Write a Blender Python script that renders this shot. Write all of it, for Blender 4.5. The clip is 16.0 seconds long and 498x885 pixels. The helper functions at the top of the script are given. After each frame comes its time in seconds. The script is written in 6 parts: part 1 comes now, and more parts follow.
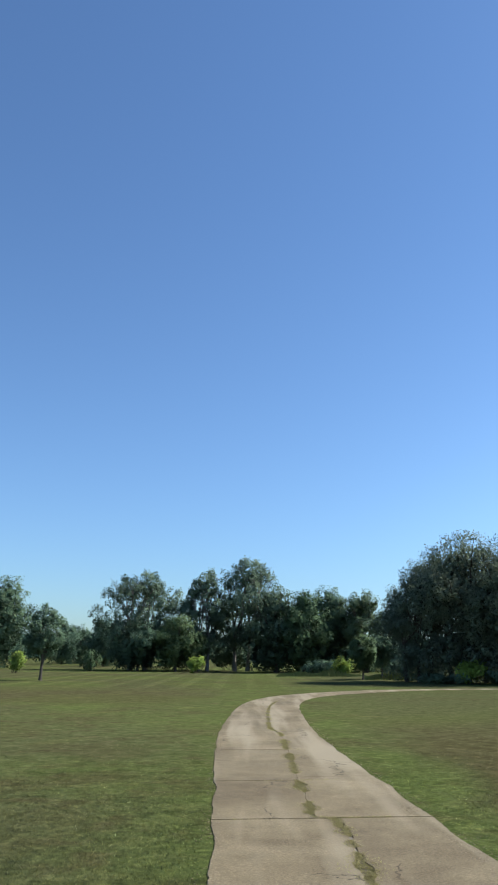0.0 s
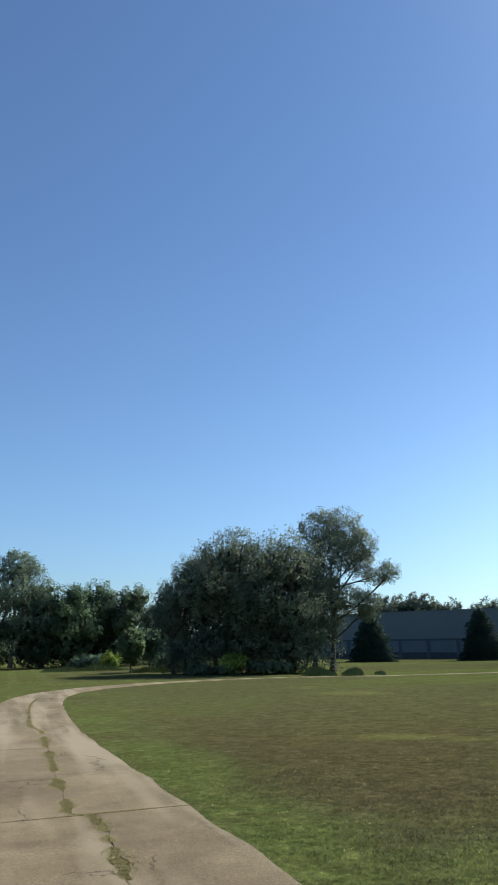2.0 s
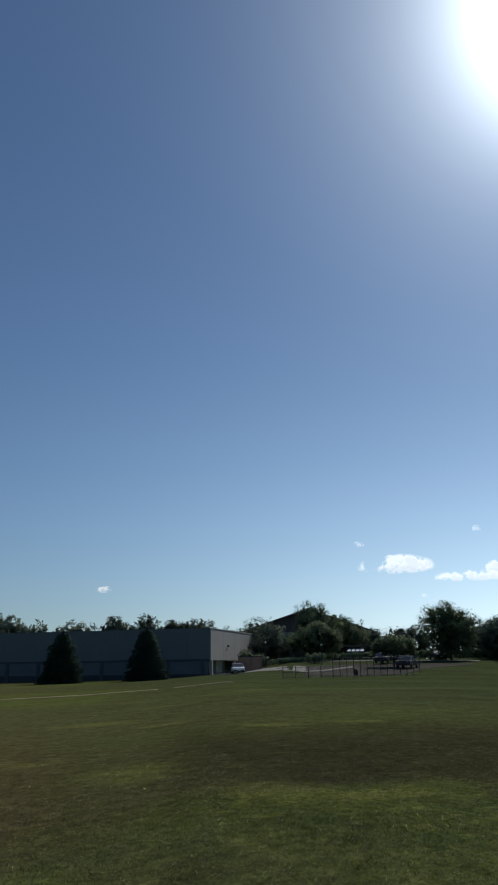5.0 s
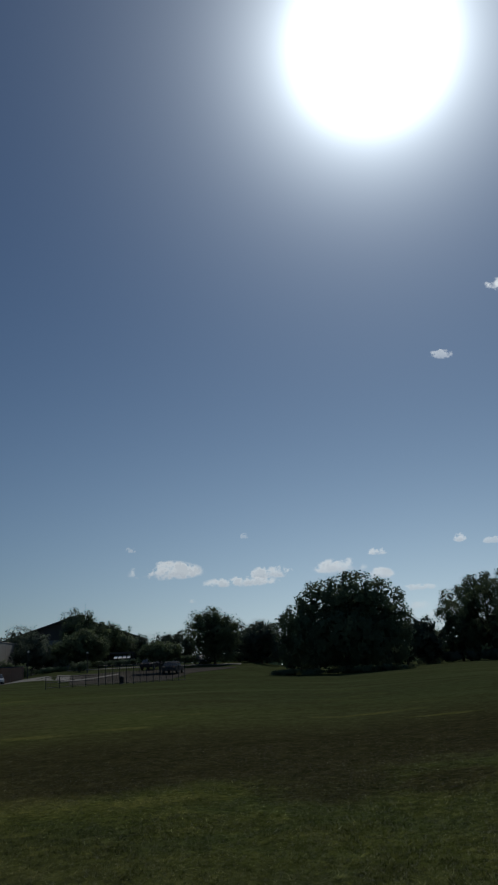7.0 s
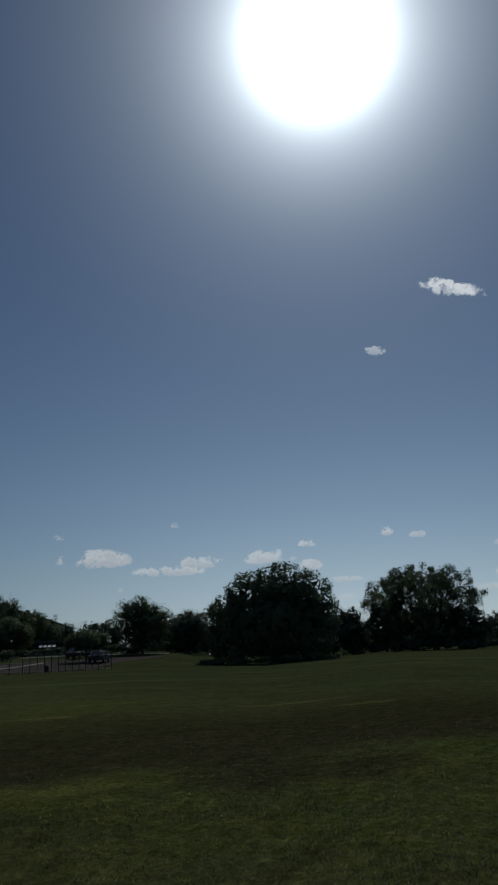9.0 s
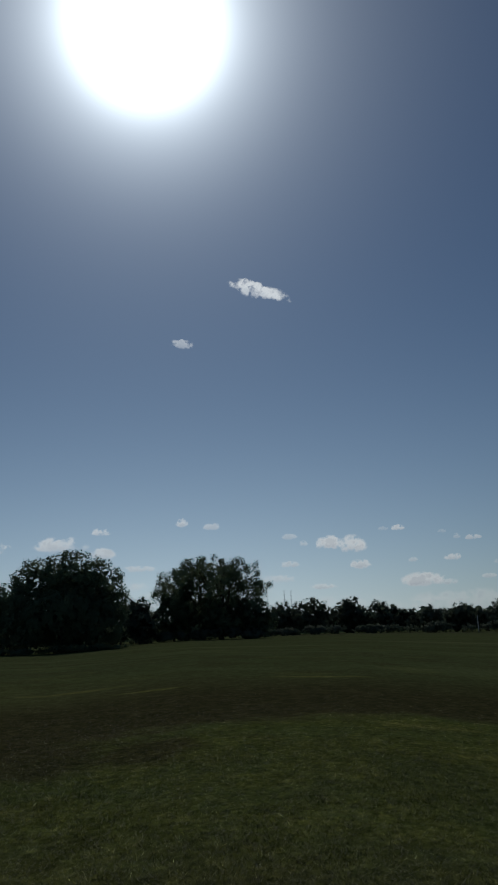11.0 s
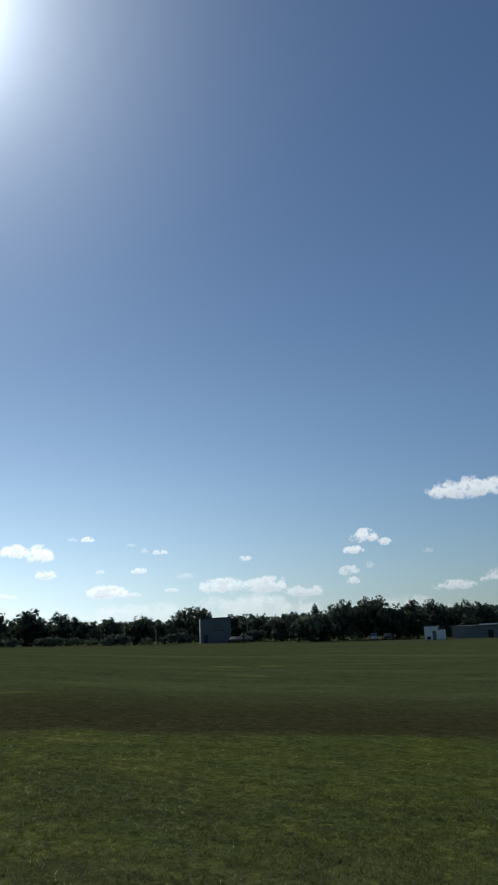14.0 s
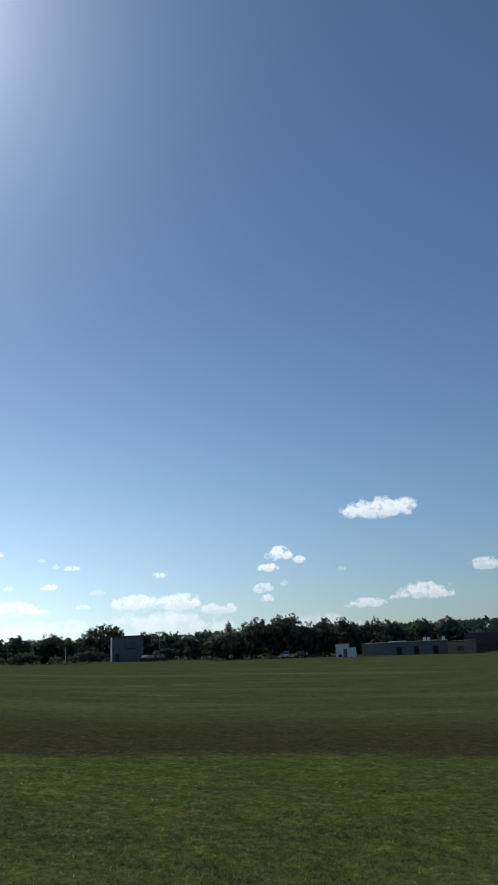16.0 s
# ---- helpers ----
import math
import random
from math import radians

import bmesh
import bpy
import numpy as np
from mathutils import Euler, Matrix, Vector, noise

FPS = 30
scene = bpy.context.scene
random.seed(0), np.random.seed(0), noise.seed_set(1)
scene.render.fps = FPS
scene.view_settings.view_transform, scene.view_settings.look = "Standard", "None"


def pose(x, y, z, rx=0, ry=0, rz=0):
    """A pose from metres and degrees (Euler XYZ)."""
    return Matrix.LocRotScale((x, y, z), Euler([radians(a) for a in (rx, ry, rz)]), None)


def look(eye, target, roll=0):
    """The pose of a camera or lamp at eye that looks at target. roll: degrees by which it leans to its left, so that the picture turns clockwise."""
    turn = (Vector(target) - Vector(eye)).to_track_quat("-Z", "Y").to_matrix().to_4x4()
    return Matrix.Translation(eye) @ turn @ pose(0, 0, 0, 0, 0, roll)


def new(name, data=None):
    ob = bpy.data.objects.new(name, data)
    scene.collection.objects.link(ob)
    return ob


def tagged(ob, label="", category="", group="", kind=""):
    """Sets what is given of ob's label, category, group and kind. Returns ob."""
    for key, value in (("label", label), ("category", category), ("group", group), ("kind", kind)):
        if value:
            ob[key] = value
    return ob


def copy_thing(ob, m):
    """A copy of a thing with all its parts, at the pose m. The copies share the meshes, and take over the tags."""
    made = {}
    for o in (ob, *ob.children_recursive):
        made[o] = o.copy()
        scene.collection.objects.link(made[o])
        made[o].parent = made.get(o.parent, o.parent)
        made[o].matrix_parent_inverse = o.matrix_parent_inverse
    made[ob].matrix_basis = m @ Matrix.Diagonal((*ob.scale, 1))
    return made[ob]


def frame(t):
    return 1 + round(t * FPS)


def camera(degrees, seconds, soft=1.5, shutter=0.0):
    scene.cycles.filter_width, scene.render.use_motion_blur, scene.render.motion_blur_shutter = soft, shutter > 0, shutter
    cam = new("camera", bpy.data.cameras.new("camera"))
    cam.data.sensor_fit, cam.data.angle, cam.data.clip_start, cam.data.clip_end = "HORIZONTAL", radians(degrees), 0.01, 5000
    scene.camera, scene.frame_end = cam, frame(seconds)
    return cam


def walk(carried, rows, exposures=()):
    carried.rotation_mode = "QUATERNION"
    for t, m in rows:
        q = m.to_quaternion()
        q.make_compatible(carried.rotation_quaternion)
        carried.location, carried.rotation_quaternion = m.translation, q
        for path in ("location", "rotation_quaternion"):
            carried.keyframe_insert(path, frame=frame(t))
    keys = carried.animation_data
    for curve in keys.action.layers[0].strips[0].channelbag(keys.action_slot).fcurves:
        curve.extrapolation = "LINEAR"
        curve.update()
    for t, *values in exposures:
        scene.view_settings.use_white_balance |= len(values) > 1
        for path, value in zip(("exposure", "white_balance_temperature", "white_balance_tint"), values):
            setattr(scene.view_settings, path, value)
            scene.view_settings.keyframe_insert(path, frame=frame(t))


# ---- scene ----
cam = camera(36.34, 16.0, soft=1.95)
EYE = 1.6
# seconds, tilt, lean and turn of the camera in degrees, then its small drift east, north and up in metres as the arm swings round
TURNS = [
    (0, 105.50, -0.78, -0.38, -0.03, 0.04, 0.00),
    (0.5, 105.43, -0.12, -2.53, -0.02, 0.05, 0.00),
    (1, 105.27, 0.17, -5.78, -0.02, 0.05, 0.01),
    (1.5, 105.41, 0.08, -10.97, -0.01, 0.07, 0.00),
    (2, 105.11, 0.31, -17.11, -0.01, 0.09, -0.00),
    (2.5, 104.56, -0.19, -21.94, 0.02, 0.06, 0.00),
    (3, 105.05, -0.56, -25.41, 0.05, -0.00, 0.02),
    (3.5, 105.58, -0.54, -27.54, 0.07, -0.02, 0.01),
    (4, 105.98, -0.25, -32.76, 0.12, 0.00, 0.01),
    (4.5, 106.56, 0.58, -40.44, 0.16, -0.00, 0.02),
    (5, 106.47, 0.69, -46.87, 0.14, -0.02, 0.03),
    (5.2, 106.36, 0.87, -48.95, 0.16, -0.02, 0.03),
    (7.5, 106.05, 2.71, -65.92, 0.09, 0.08, 0.04),
    (8, 105.54, 2.46, -67.13, 0.08, 0.09, 0.04),
    (8.2, 105.48, 2.28, -67.47, 0.08, 0.09, 0.04),
    (10.3, 104.96, 2.80, -77.02, 0.07, 0.04, 0.01),
    (10.5, 104.70, 2.56, -79.27, 0.07, 0.04, 0.01),
    (11, 104.12, 2.56, -84.43, 0.07, 0.03, 0.00),
    (11.5, 103.89, 2.22, -90.04, 0.06, 0.03, -0.00),
    (12, 103.86, 2.74, -97.79, 0.06, 0.05, -0.01),
    (12.5, 103.52, 2.93, -103.75, 0.07, 0.03, -0.01),
    (13, 103.40, 2.46, -106.99, 0.03, -0.01, -0.00),
    (13.5, 103.72, 2.50, -108.06, 0.00, -0.05, -0.00),
    (14, 104.01, 2.59, -107.55, -0.02, -0.08, -0.00),
    (14.5, 103.96, 2.44, -106.88, -0.04, -0.09, -0.01),
    (15, 104.18, 2.62, -107.70, -0.04, -0.09, -0.00),
    (15.5, 104.75, 2.84, -110.25, -0.07, -0.05, 0.02),
    (16, 104.99, 2.77, -113.91, -0.09, -0.04, 0.02),
]
EXPOSURES = [(0.0, 0.45, 6080, 10), (1.5, 0.42, 6250, 10), (2.5, 0.05, 6380, 10), (3.0, -0.02, 6420, 10), (3.5, 0.06, 6450, 10), (4.0, 0.08, 6480, 10), (4.4, -0.3, 6500, 10), (5.2, -1.03, 6500, 10),
             (7.5, -1.97, 6500, 10), (8.2, -2.11, 6500, 10), (11.0, -2.03, 6500, 10), (11.5, -2.02, 6500, 10), (12.0, -1.64, 6500, 10), (12.5, -1.32, 6500, 10), (13.0, -1.0, 6500, 10), (13.5, -1.0, 6500, 10), (14.0, -0.9, 6500, 10), (15.0, -0.92, 6500, 10), (15.5, -0.92, 6500, 10), (16.0, -0.66, 6450, 10)]
walk(cam, [(t, pose(x, y, EYE + z, rx, ry, rz)) for t, rx, ry, rz, x, y, z in TURNS], EXPOSURES)

# ---------------------------------------------------------------- sky and sun
SUN_AZ, SUN_EL = radians(77.4), radians(43.0)
SUN_DIR = Vector((math.sin(SUN_AZ) * math.cos(SUN_EL), math.cos(SUN_AZ) * math.cos(SUN_EL), math.sin(SUN_EL)))


def build_sky():
    world = bpy.data.worlds.new("sky")
    scene.world = world
    world.use_nodes = True
    nt = world.node_tree
    nt.nodes.clear()
    out = nt.nodes.new("ShaderNodeOutputWorld")
    sky = nt.nodes.new("ShaderNodeTexSky")
    sky.sky_type = "NISHITA"
    sky.sun_disc = False
    sky.sun_elevation, sky.sun_rotation = SUN_EL, SUN_AZ
    sky.altitude, sky.air_density, sky.dust_density, sky.ozone_density = 200, 1.0, 0.2, 3.0
    clear = nt.nodes.new("ShaderNodeBackground")
    clear.inputs["Strength"].default_value = 0.11
    tint = nt.nodes.new("ShaderNodeVectorMath")
    tint.operation = "MULTIPLY"
    tint.inputs[1].default_value = (0.855, 0.975, 1.06)
    nt.links.new(sky.outputs[0], tint.inputs[0])
    nt.links.new(tint.outputs[0], clear.inputs["Color"])
    # bright ring of scattered light round the sun
    co = nt.nodes.new("ShaderNodeTexCoord")
    dot = nt.nodes.new("ShaderNodeVectorMath")
    dot.operation = "DOT_PRODUCT"
    dot.inputs[1].default_value = SUN_DIR
    nt.links.new(co.outputs["Generated"], dot.inputs[0])
    glow = None
    for power, gain in ((600.0, 20.0), (150.0, 4.0), (40.0, 0.80), (15.0, 0.20)):
        p = nt.nodes.new("ShaderNodeMath")
        p.operation = "POWER"
        p.inputs[1].default_value = power
        top = nt.nodes.new("ShaderNodeMath")
        top.operation = "MAXIMUM"
        top.inputs[1].default_value = 0.0
        nt.links.new(dot.outputs["Value"], top.inputs[0])
        nt.links.new(top.outputs[0], p.inputs[0])
        g = nt.nodes.new("ShaderNodeMath")
        g.operation = "MULTIPLY"
        g.inputs[1].default_value = gain
        nt.links.new(p.outputs[0], g.inputs[0])
        if glow is None:
            glow = g
        else:
            s = nt.nodes.new("ShaderNodeMath")
            s.operation = "ADD"
            nt.links.new(glow.outputs[0], s.inputs[0])
            nt.links.new(g.outputs[0], s.inputs[1])
            glow = s
    # pale haze low over the horizon on the sunward side
    xyz = nt.nodes.new("ShaderNodeSeparateXYZ")
    nt.links.new(co.outputs["Generated"], xyz.inputs[0])

    def op(kind, a, b):
        n = nt.nodes.new("ShaderNodeMath")
        n.operation, n.use_clamp = kind, False
        for k, v in enumerate((a, b)):
            if hasattr(v, "is_output"):
                nt.links.new(v, n.inputs[k])
            else:
                n.inputs[k].default_value = v
        return n.outputs[0]

    low = op("POWER", op("SUBTRACT", 1.0, op("MINIMUM", op("ABSOLUTE", xyz.outputs["Z"], 0.0), 1.0)), 8.0)
    ward = op("POWER", op("MAXIMUM", dot.outputs["Value"], 0.0), 7.0)
    haze = nt.nodes.new("ShaderNodeBackground")
    haze.inputs["Color"].default_value = (0.71, 0.92, 1.04, 1)
    wide = op("POWER", op("MAXIMUM", dot.outputs["Value"], 0.0), 2.6)
    # the clear sky deepens a little more slowly towards the horizon than the air model has it
    fall = nt.nodes.new("ShaderNodeVectorMath")
    fall.operation = "SCALE"
    fall.inputs[0].default_value = (0.44, 0.36, 0.29)
    nt.links.new(low, fall.inputs["Scale"])
    left = nt.nodes.new("ShaderNodeVectorMath")
    left.operation = "SUBTRACT"
    left.inputs[0].default_value = (1.0, 1.0, 1.0)
    nt.links.new(fall.outputs[0], left.inputs[1])
    dim = nt.nodes.new("ShaderNodeVectorMath")
    dim.operation = "MULTIPLY"
    nt.links.new(tint.outputs[0], dim.inputs[0])
    nt.links.new(left.outputs[0], dim.inputs[1])
    nt.links.new(dim.outputs[0], clear.inputs["Color"])
    nt.links.new(op("MULTIPLY", low, op("ADD", op("MULTIPLY", ward, 6.2), op("MULTIPLY", wide, 0.78))), haze.inputs["Strength"])
    ring = nt.nodes.new("ShaderNodeBackground")
    ring.inputs["Color"].default_value = (0.84, 0.94, 1.0, 1)
    nt.links.new(glow.outputs[0], ring.inputs["Strength"])
    rim = nt.nodes.new("ShaderNodeBackground")
    rim.inputs["Color"].default_value = (0.94, 0.92, 1.02, 1)
    nt.links.new(op("MULTIPLY", op("POWER", op("SUBTRACT", 1.0, op("MINIMUM", op("ABSOLUTE", xyz.outputs["Z"], 0.0), 1.0)), 22.0), op("ADD", op("MULTIPLY", wide, 0.30), op("MULTIPLY", op("POWER", op("MAXIMUM", dot.outputs["Value"], 0.0), 12.0), 30.0))), rim.inputs["Strength"])
    veil = nt.nodes.new("ShaderNodeAddShader")
    nt.links.new(haze.outputs[0], veil.inputs[0])
    nt.links.new(rim.outputs[0], veil.inputs[1])
    add = nt.nodes.new("ShaderNodeAddShader")
    nt.links.new(clear.outputs[0], add.inputs[0])
    nt.links.new(ring.outputs[0], add.inputs[1])
    both = nt.nodes.new("ShaderNodeAddShader")
    nt.links.new(add.outputs[0], both.inputs[0])
    nt.links.new(veil.outputs[0], both.inputs[1])
    nt.links.new(both.outputs[0], out.inputs["Surface"])
    lamp = bpy.data.lights.new("sun", "SUN")
    lamp.energy, lamp.angle, lamp.color = 4.8, radians(0.53), (1.0, 0.95, 0.86)
    ob = new("sun", lamp)
    ob.matrix_world = look(SUN_DIR * 100, (0, 0, 0))


build_sky()


# ---------------------------------------------------------------- materials
def material(name, rough=0.8, metal=0.0, spec=0.3):
    m = bpy.data.materials.new(name)
    m.use_nodes = True
    b = m.node_tree.nodes["Principled BSDF"]
    b.inputs["Roughness"].default_value = rough
    b.inputs["Metallic"].default_value = metal
    b.inputs["Specular IOR Level"].default_value = spec
    return m, m.node_tree, b


def noise_tex(nt, vec, scale, detail=4.0, rough=0.55, distort=0.0):
    n = nt.nodes.new("ShaderNodeTexNoise")
    n.inputs["Scale"].default_value = scale
    n.inputs["Detail"].default_value = detail
    n.inputs["Roughness"].default_value = rough
    n.inputs["Distortion"].default_value = distort
    if vec is not None:
        nt.links.new(vec, n.inputs["Vector"])
    return n.outputs["Fac"]


def ramp(nt, fac, stops):
    r = nt.nodes.new("ShaderNodeValToRGB")
    e = r.color_ramp.elements
    while len(e) < len(stops):
        e.new(0.5)
    for k, (p, c) in enumerate(stops):
        e[k].position = p
        e[k].color = (*c, 1) if len(c) == 3 else c
    nt.links.new(fac, r.inputs["Fac"])
    return r.outputs["Color"]


def grey(v):
    return (v, v, v)


def mix(nt, fac, a, b, mode="MIX"):
    m = nt.nodes.new("ShaderNodeMix")
    m.data_type, m.blend_type = "RGBA", mode
    for value, key in ((fac, "Factor"), (a, "A"), (b, "B")):
        sock = [i for i in m.inputs if i.name == key and (i.type == "RGBA" or key == "Factor")][0]
        if hasattr(value, "is_output"):
            nt.links.new(value, sock)
        elif isinstance(value, tuple):
            sock.default_value = (*value, 1)
        else:
            sock.default_value = value
    return [o for o in m.outputs if o.type == "RGBA"][0]


def math_node(nt, op, a, b=None):
    n = nt.nodes.new("ShaderNodeMath")
    n.operation = op
    for k, v in enumerate((a, b)):
        if v is None:
            continue
        if hasattr(v, "is_output"):
            nt.links.new(v, n.inputs[k])
        else:
            n.inputs[k].default_value = v
    return n.outputs[0]


def bump(nt, b, height, strength, distance):
    n = nt.nodes.new("ShaderNodeBump")
    n.inputs["Strength"].default_value = strength
    n.inputs["Distance"].default_value = distance
    nt.links.new(height, n.inputs["Height"])
    nt.links.new(n.outputs[0], b.inputs["Normal"])


def obj_co(nt):
    return nt.nodes.new("ShaderNodeTexCoord").outputs["Object"]


def object_random(nt):
    return nt.nodes.new("ShaderNodeObjectInfo").outputs["Random"]


def island_random(nt):
    return nt.nodes.new("ShaderNodeNewGeometry").outputs["Random Per Island"]


def plain(name, color, rough=0.7, metal=0.0, vary=0.25, scale=3.0, relief=0.0, spec=0.3):
    """Painted, metal or mineral surface with soft stains, fine grain and a little relief."""
    m, nt, b = material(name, rough, metal, spec)
    co = obj_co(nt)
    n1, n2 = noise_tex(nt, co, scale * 0.3, 5), noise_tex(nt, co, scale * 6, 4)
    dark = tuple(c * (1 - vary) for c in color)
    light = tuple(min(1, c * (1 + vary * 0.6)) for c in color)
    c = ramp(nt, n1, [(0.3, dark), (0.7, light)])
    c = mix(nt, 0.35, c, ramp(nt, n2, [(0.3, dark), (0.7, light)]))
    nt.links.new(c, b.inputs["Base Color"])
    if relief:
        bump(nt, b, n2, 0.5, relief)
    return m


# straw-coloured drifts in the turf: bearing, distance, half length across and half depth in metres
STRAW = [(27.4, 16.6, 1.54, 0.90), (24.6, 33.9, 2.27, 2.05), (39.1, 13.5, 1.00, 1.45), (37.0, 26.4, 1.96, 1.00), (49.1, 10.5, 1.15, 0.80), (56.4, 10.2, 1.05, 0.60), (32.1, 16.1, 0.72, 0.60), (99.7, 10.7, 0.60, 0.30),
         (96.2, 13.2, 1.1, 0.35), (41.2, 23.4, 1.22, 0.75), (48.4, 20.2, 1.13, 0.55), (54.8, 21.1, 0.86, 0.55), (71.8, 23.2, 1.99, 0.60), (77.3, 20.5, 1.37, 0.40), (89.2, 23.6, 2.2, 0.50), (105.9, 52.5, 1.37, 1.8), (109.2, 54.8, 1.22, 1.8), (107.5, 40.5, 1.36, 1.0)]
# long faded strips across the far field
FADED = [(101.0, 77.0, 19.0, 4.2), (120.0, 84.0, 15.0, 4.5), (84.0, 60.0, 9.0, 2.2), (58.0, 44.0, 8.0, 1.6)]
# greener, better watered turf, in the same terms
GREENER = [(12.6, 12.4, 1.0, 2.8), (21.2, 7.3, 0.8, 1.4), (33.2, 7.0, 0.5, 1.0), (10.7, 14.3, 0.6, 2.8)]

# parched hollows of the belt that reach in towards the path
PARCHED = [(69.3, 11.2, 1.5, 2.0), (76.5, 10.8, 1.0, 1.3)]


def lawn_color(nt):
    """Mown late-summer turf: green, yellow-green and dry brown drifts in the plan's own coordinates."""
    co = obj_co(nt)
    wide, mid, fine = noise_tex(nt, co, 0.055, 3, 0.5, 0.6), noise_tex(nt, co, 0.33, 4, 0.6, 0.4), noise_tex(nt, co, 2.6, 5, 0.7)
    patch, tuft = noise_tex(nt, co, 1.1, 4, 0.65), noise_tex(nt, co, 7.0, 3, 0.65)
    xyz = nt.nodes.new("ShaderNodeSeparateXYZ")
    nt.links.new(co, xyz.inputs[0])
    soft, broad = math_node(nt, "SUBTRACT", mid, 0.5), math_node(nt, "SUBTRACT", wide, 0.5)

    def tone(lo, middle, hi):
        return ramp(nt, fine, [(0.25, lo), (0.55, middle), (0.8, hi)])

    def both(p, q, mode="MULTIPLY"):
        return mix(nt, 1.0, p, q, mode)

    def within(value, unit, stops):
        return ramp(nt, math_node(nt, "DIVIDE", value, unit), [(p, grey(v)) for p, v in stops])

    def drifts(rows, ragged):
        """Soft-edged ovals that lie square to the view."""
        out = None
        for az, r, across, deep in rows:
            q = nt.nodes.new("ShaderNodeMapping")
            q.vector_type = "TEXTURE"
            q.inputs["Location"].default_value = (r * math.sin(radians(az)), r * math.cos(radians(az)), 0)
            q.inputs["Rotation"].default_value = (0, 0, radians(-az))
            q.inputs["Scale"].default_value = (across, deep, 100.0)
            nt.links.new(co, q.inputs["Vector"])
            n = nt.nodes.new("ShaderNodeVectorMath")
            n.operation = "LENGTH"
            nt.links.new(q.outputs[0], n.inputs[0])
            d = math_node(nt, "ADD", n.outputs["Value"], math_node(nt, "MULTIPLY", math_node(nt, "SUBTRACT", patch, 0.5), ragged))
            out = d if out is None else math_node(nt, "MINIMUM", out, d)
        return out

    green = tone((0.056, 0.062, 0.024), (0.094, 0.099, 0.040), (0.142, 0.142, 0.062))
    lush = tone((0.066, 0.084, 0.022), (0.104, 0.126, 0.036), (0.150, 0.166, 0.058))
    rich = tone((0.048, 0.060, 0.017), (0.084, 0.099, 0.026), (0.134, 0.142, 0.044))
    shade = tone((0.044, 0.060, 0.020), (0.070, 0.090, 0.028), (0.104, 0.124, 0.044))
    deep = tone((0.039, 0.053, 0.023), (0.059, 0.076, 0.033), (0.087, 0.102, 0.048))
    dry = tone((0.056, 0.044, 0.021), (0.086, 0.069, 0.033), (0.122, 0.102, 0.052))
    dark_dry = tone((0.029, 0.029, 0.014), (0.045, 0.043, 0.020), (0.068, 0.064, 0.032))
    straw = tone((0.110, 0.116, 0.032), (0.148, 0.150, 0.046), (0.195, 0.190, 0.066))
    # dry belt round the open field, with a sharp inner edge
    dist = nt.nodes.new("ShaderNodeVectorMath")
    dist.operation = "DISTANCE"
    dist.inputs[1].default_value = (0.6, -5.1, 0)
    nt.links.new(co, dist.inputs[0])
    rad = math_node(nt, "ADD", dist.outputs["Value"], math_node(nt, "ADD", math_node(nt, "MULTIPLY", soft, 3.2), math_node(nt, "ADD", math_node(nt, "MULTIPLY", broad, 2.0), math_node(nt, "MULTIPLY", math_node(nt, "SUBTRACT", patch, 0.5), 1.6))))
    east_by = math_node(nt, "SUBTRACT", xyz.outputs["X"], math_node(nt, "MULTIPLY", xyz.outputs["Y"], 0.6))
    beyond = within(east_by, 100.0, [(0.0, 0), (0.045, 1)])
    belt = both(within(rad, 100.0, [(0.134, 0), (0.145, 0.95), (0.185, 0.95), (0.245, 0.28), (0.36, 0.05)]), beyond)
    # looser dry ground between the path and the field
    loose = both(within(rad, 100.0, [(0.115, 0), (0.14, 0.8), (0.22, 0.8), (0.32, 0.25), (0.44, 0)]), math_node(nt, "SUBTRACT", 1.0, beyond))
    off = math_node(nt, "ADD", xyz.outputs["X"], math_node(nt, "ADD", math_node(nt, "MULTIPLY", soft, 3.0), math_node(nt, "MULTIPLY", broad, 2.0)))
    belt = both(both(belt, loose, "LIGHTEN"), within(off, 12.0, [(0.22, 0.05), (0.34, 1)]))
    # weaker dry band across the lawn on the other side of the path
    back = within(math_node(nt, "ADD", xyz.outputs["Y"], math_node(nt, "MULTIPLY", soft, 16.0)), 100.0, [(0.30, 0), (0.36, 0.6), (0.46, 0.6), (0.54, 0)])
    belt = both(belt, both(back, within(off, -12.0, [(0.05, 0), (0.3, 1)])), "LIGHTEN")
    verge = within(math_node(nt, "ABSOLUTE", math_node(nt, "SUBTRACT", off, 0.85)), 12.0, [(0.12, 0.8), (0.26, 0)])
    spots = both(ramp(nt, mid, [(0.47, grey(0)), (0.64, grey(0.6))]), ramp(nt, patch, [(0.50, grey(0)), (0.66, grey(0.65))]), "LIGHTEN")
    spots = both(spots, within(off, 12.0, [(0.1, 1.0), (0.4, 0.75)]))
    open_field = within(rad, 100.0, [(0.20, 0.12), (0.27, 0.8)])
    c = mix(nt, both(ramp(nt, wide, [(0.45, grey(0)), (0.58, grey(0.9))]), verge, "LIGHTEN"), green, lush)
    # turf darkened towards the sun: the blades' backlit side put into the colour
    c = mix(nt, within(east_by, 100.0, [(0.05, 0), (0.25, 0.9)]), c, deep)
    # the near turf east of the path: olive and darker green patches a pace across
    near = both(within(rad, 100.0, [(0.134, 0.95), (0.145, 0)]), within(xyz.outputs["X"], 100.0, [(0.03, 0), (0.07, 1)]))
    c = mix(nt, near, c, mix(nt, ramp(nt, noise_tex(nt, co, 0.7, 4, 0.6, 0.5), [(0.46, grey(0)), (0.58, grey(0.9))]), rich, shade))
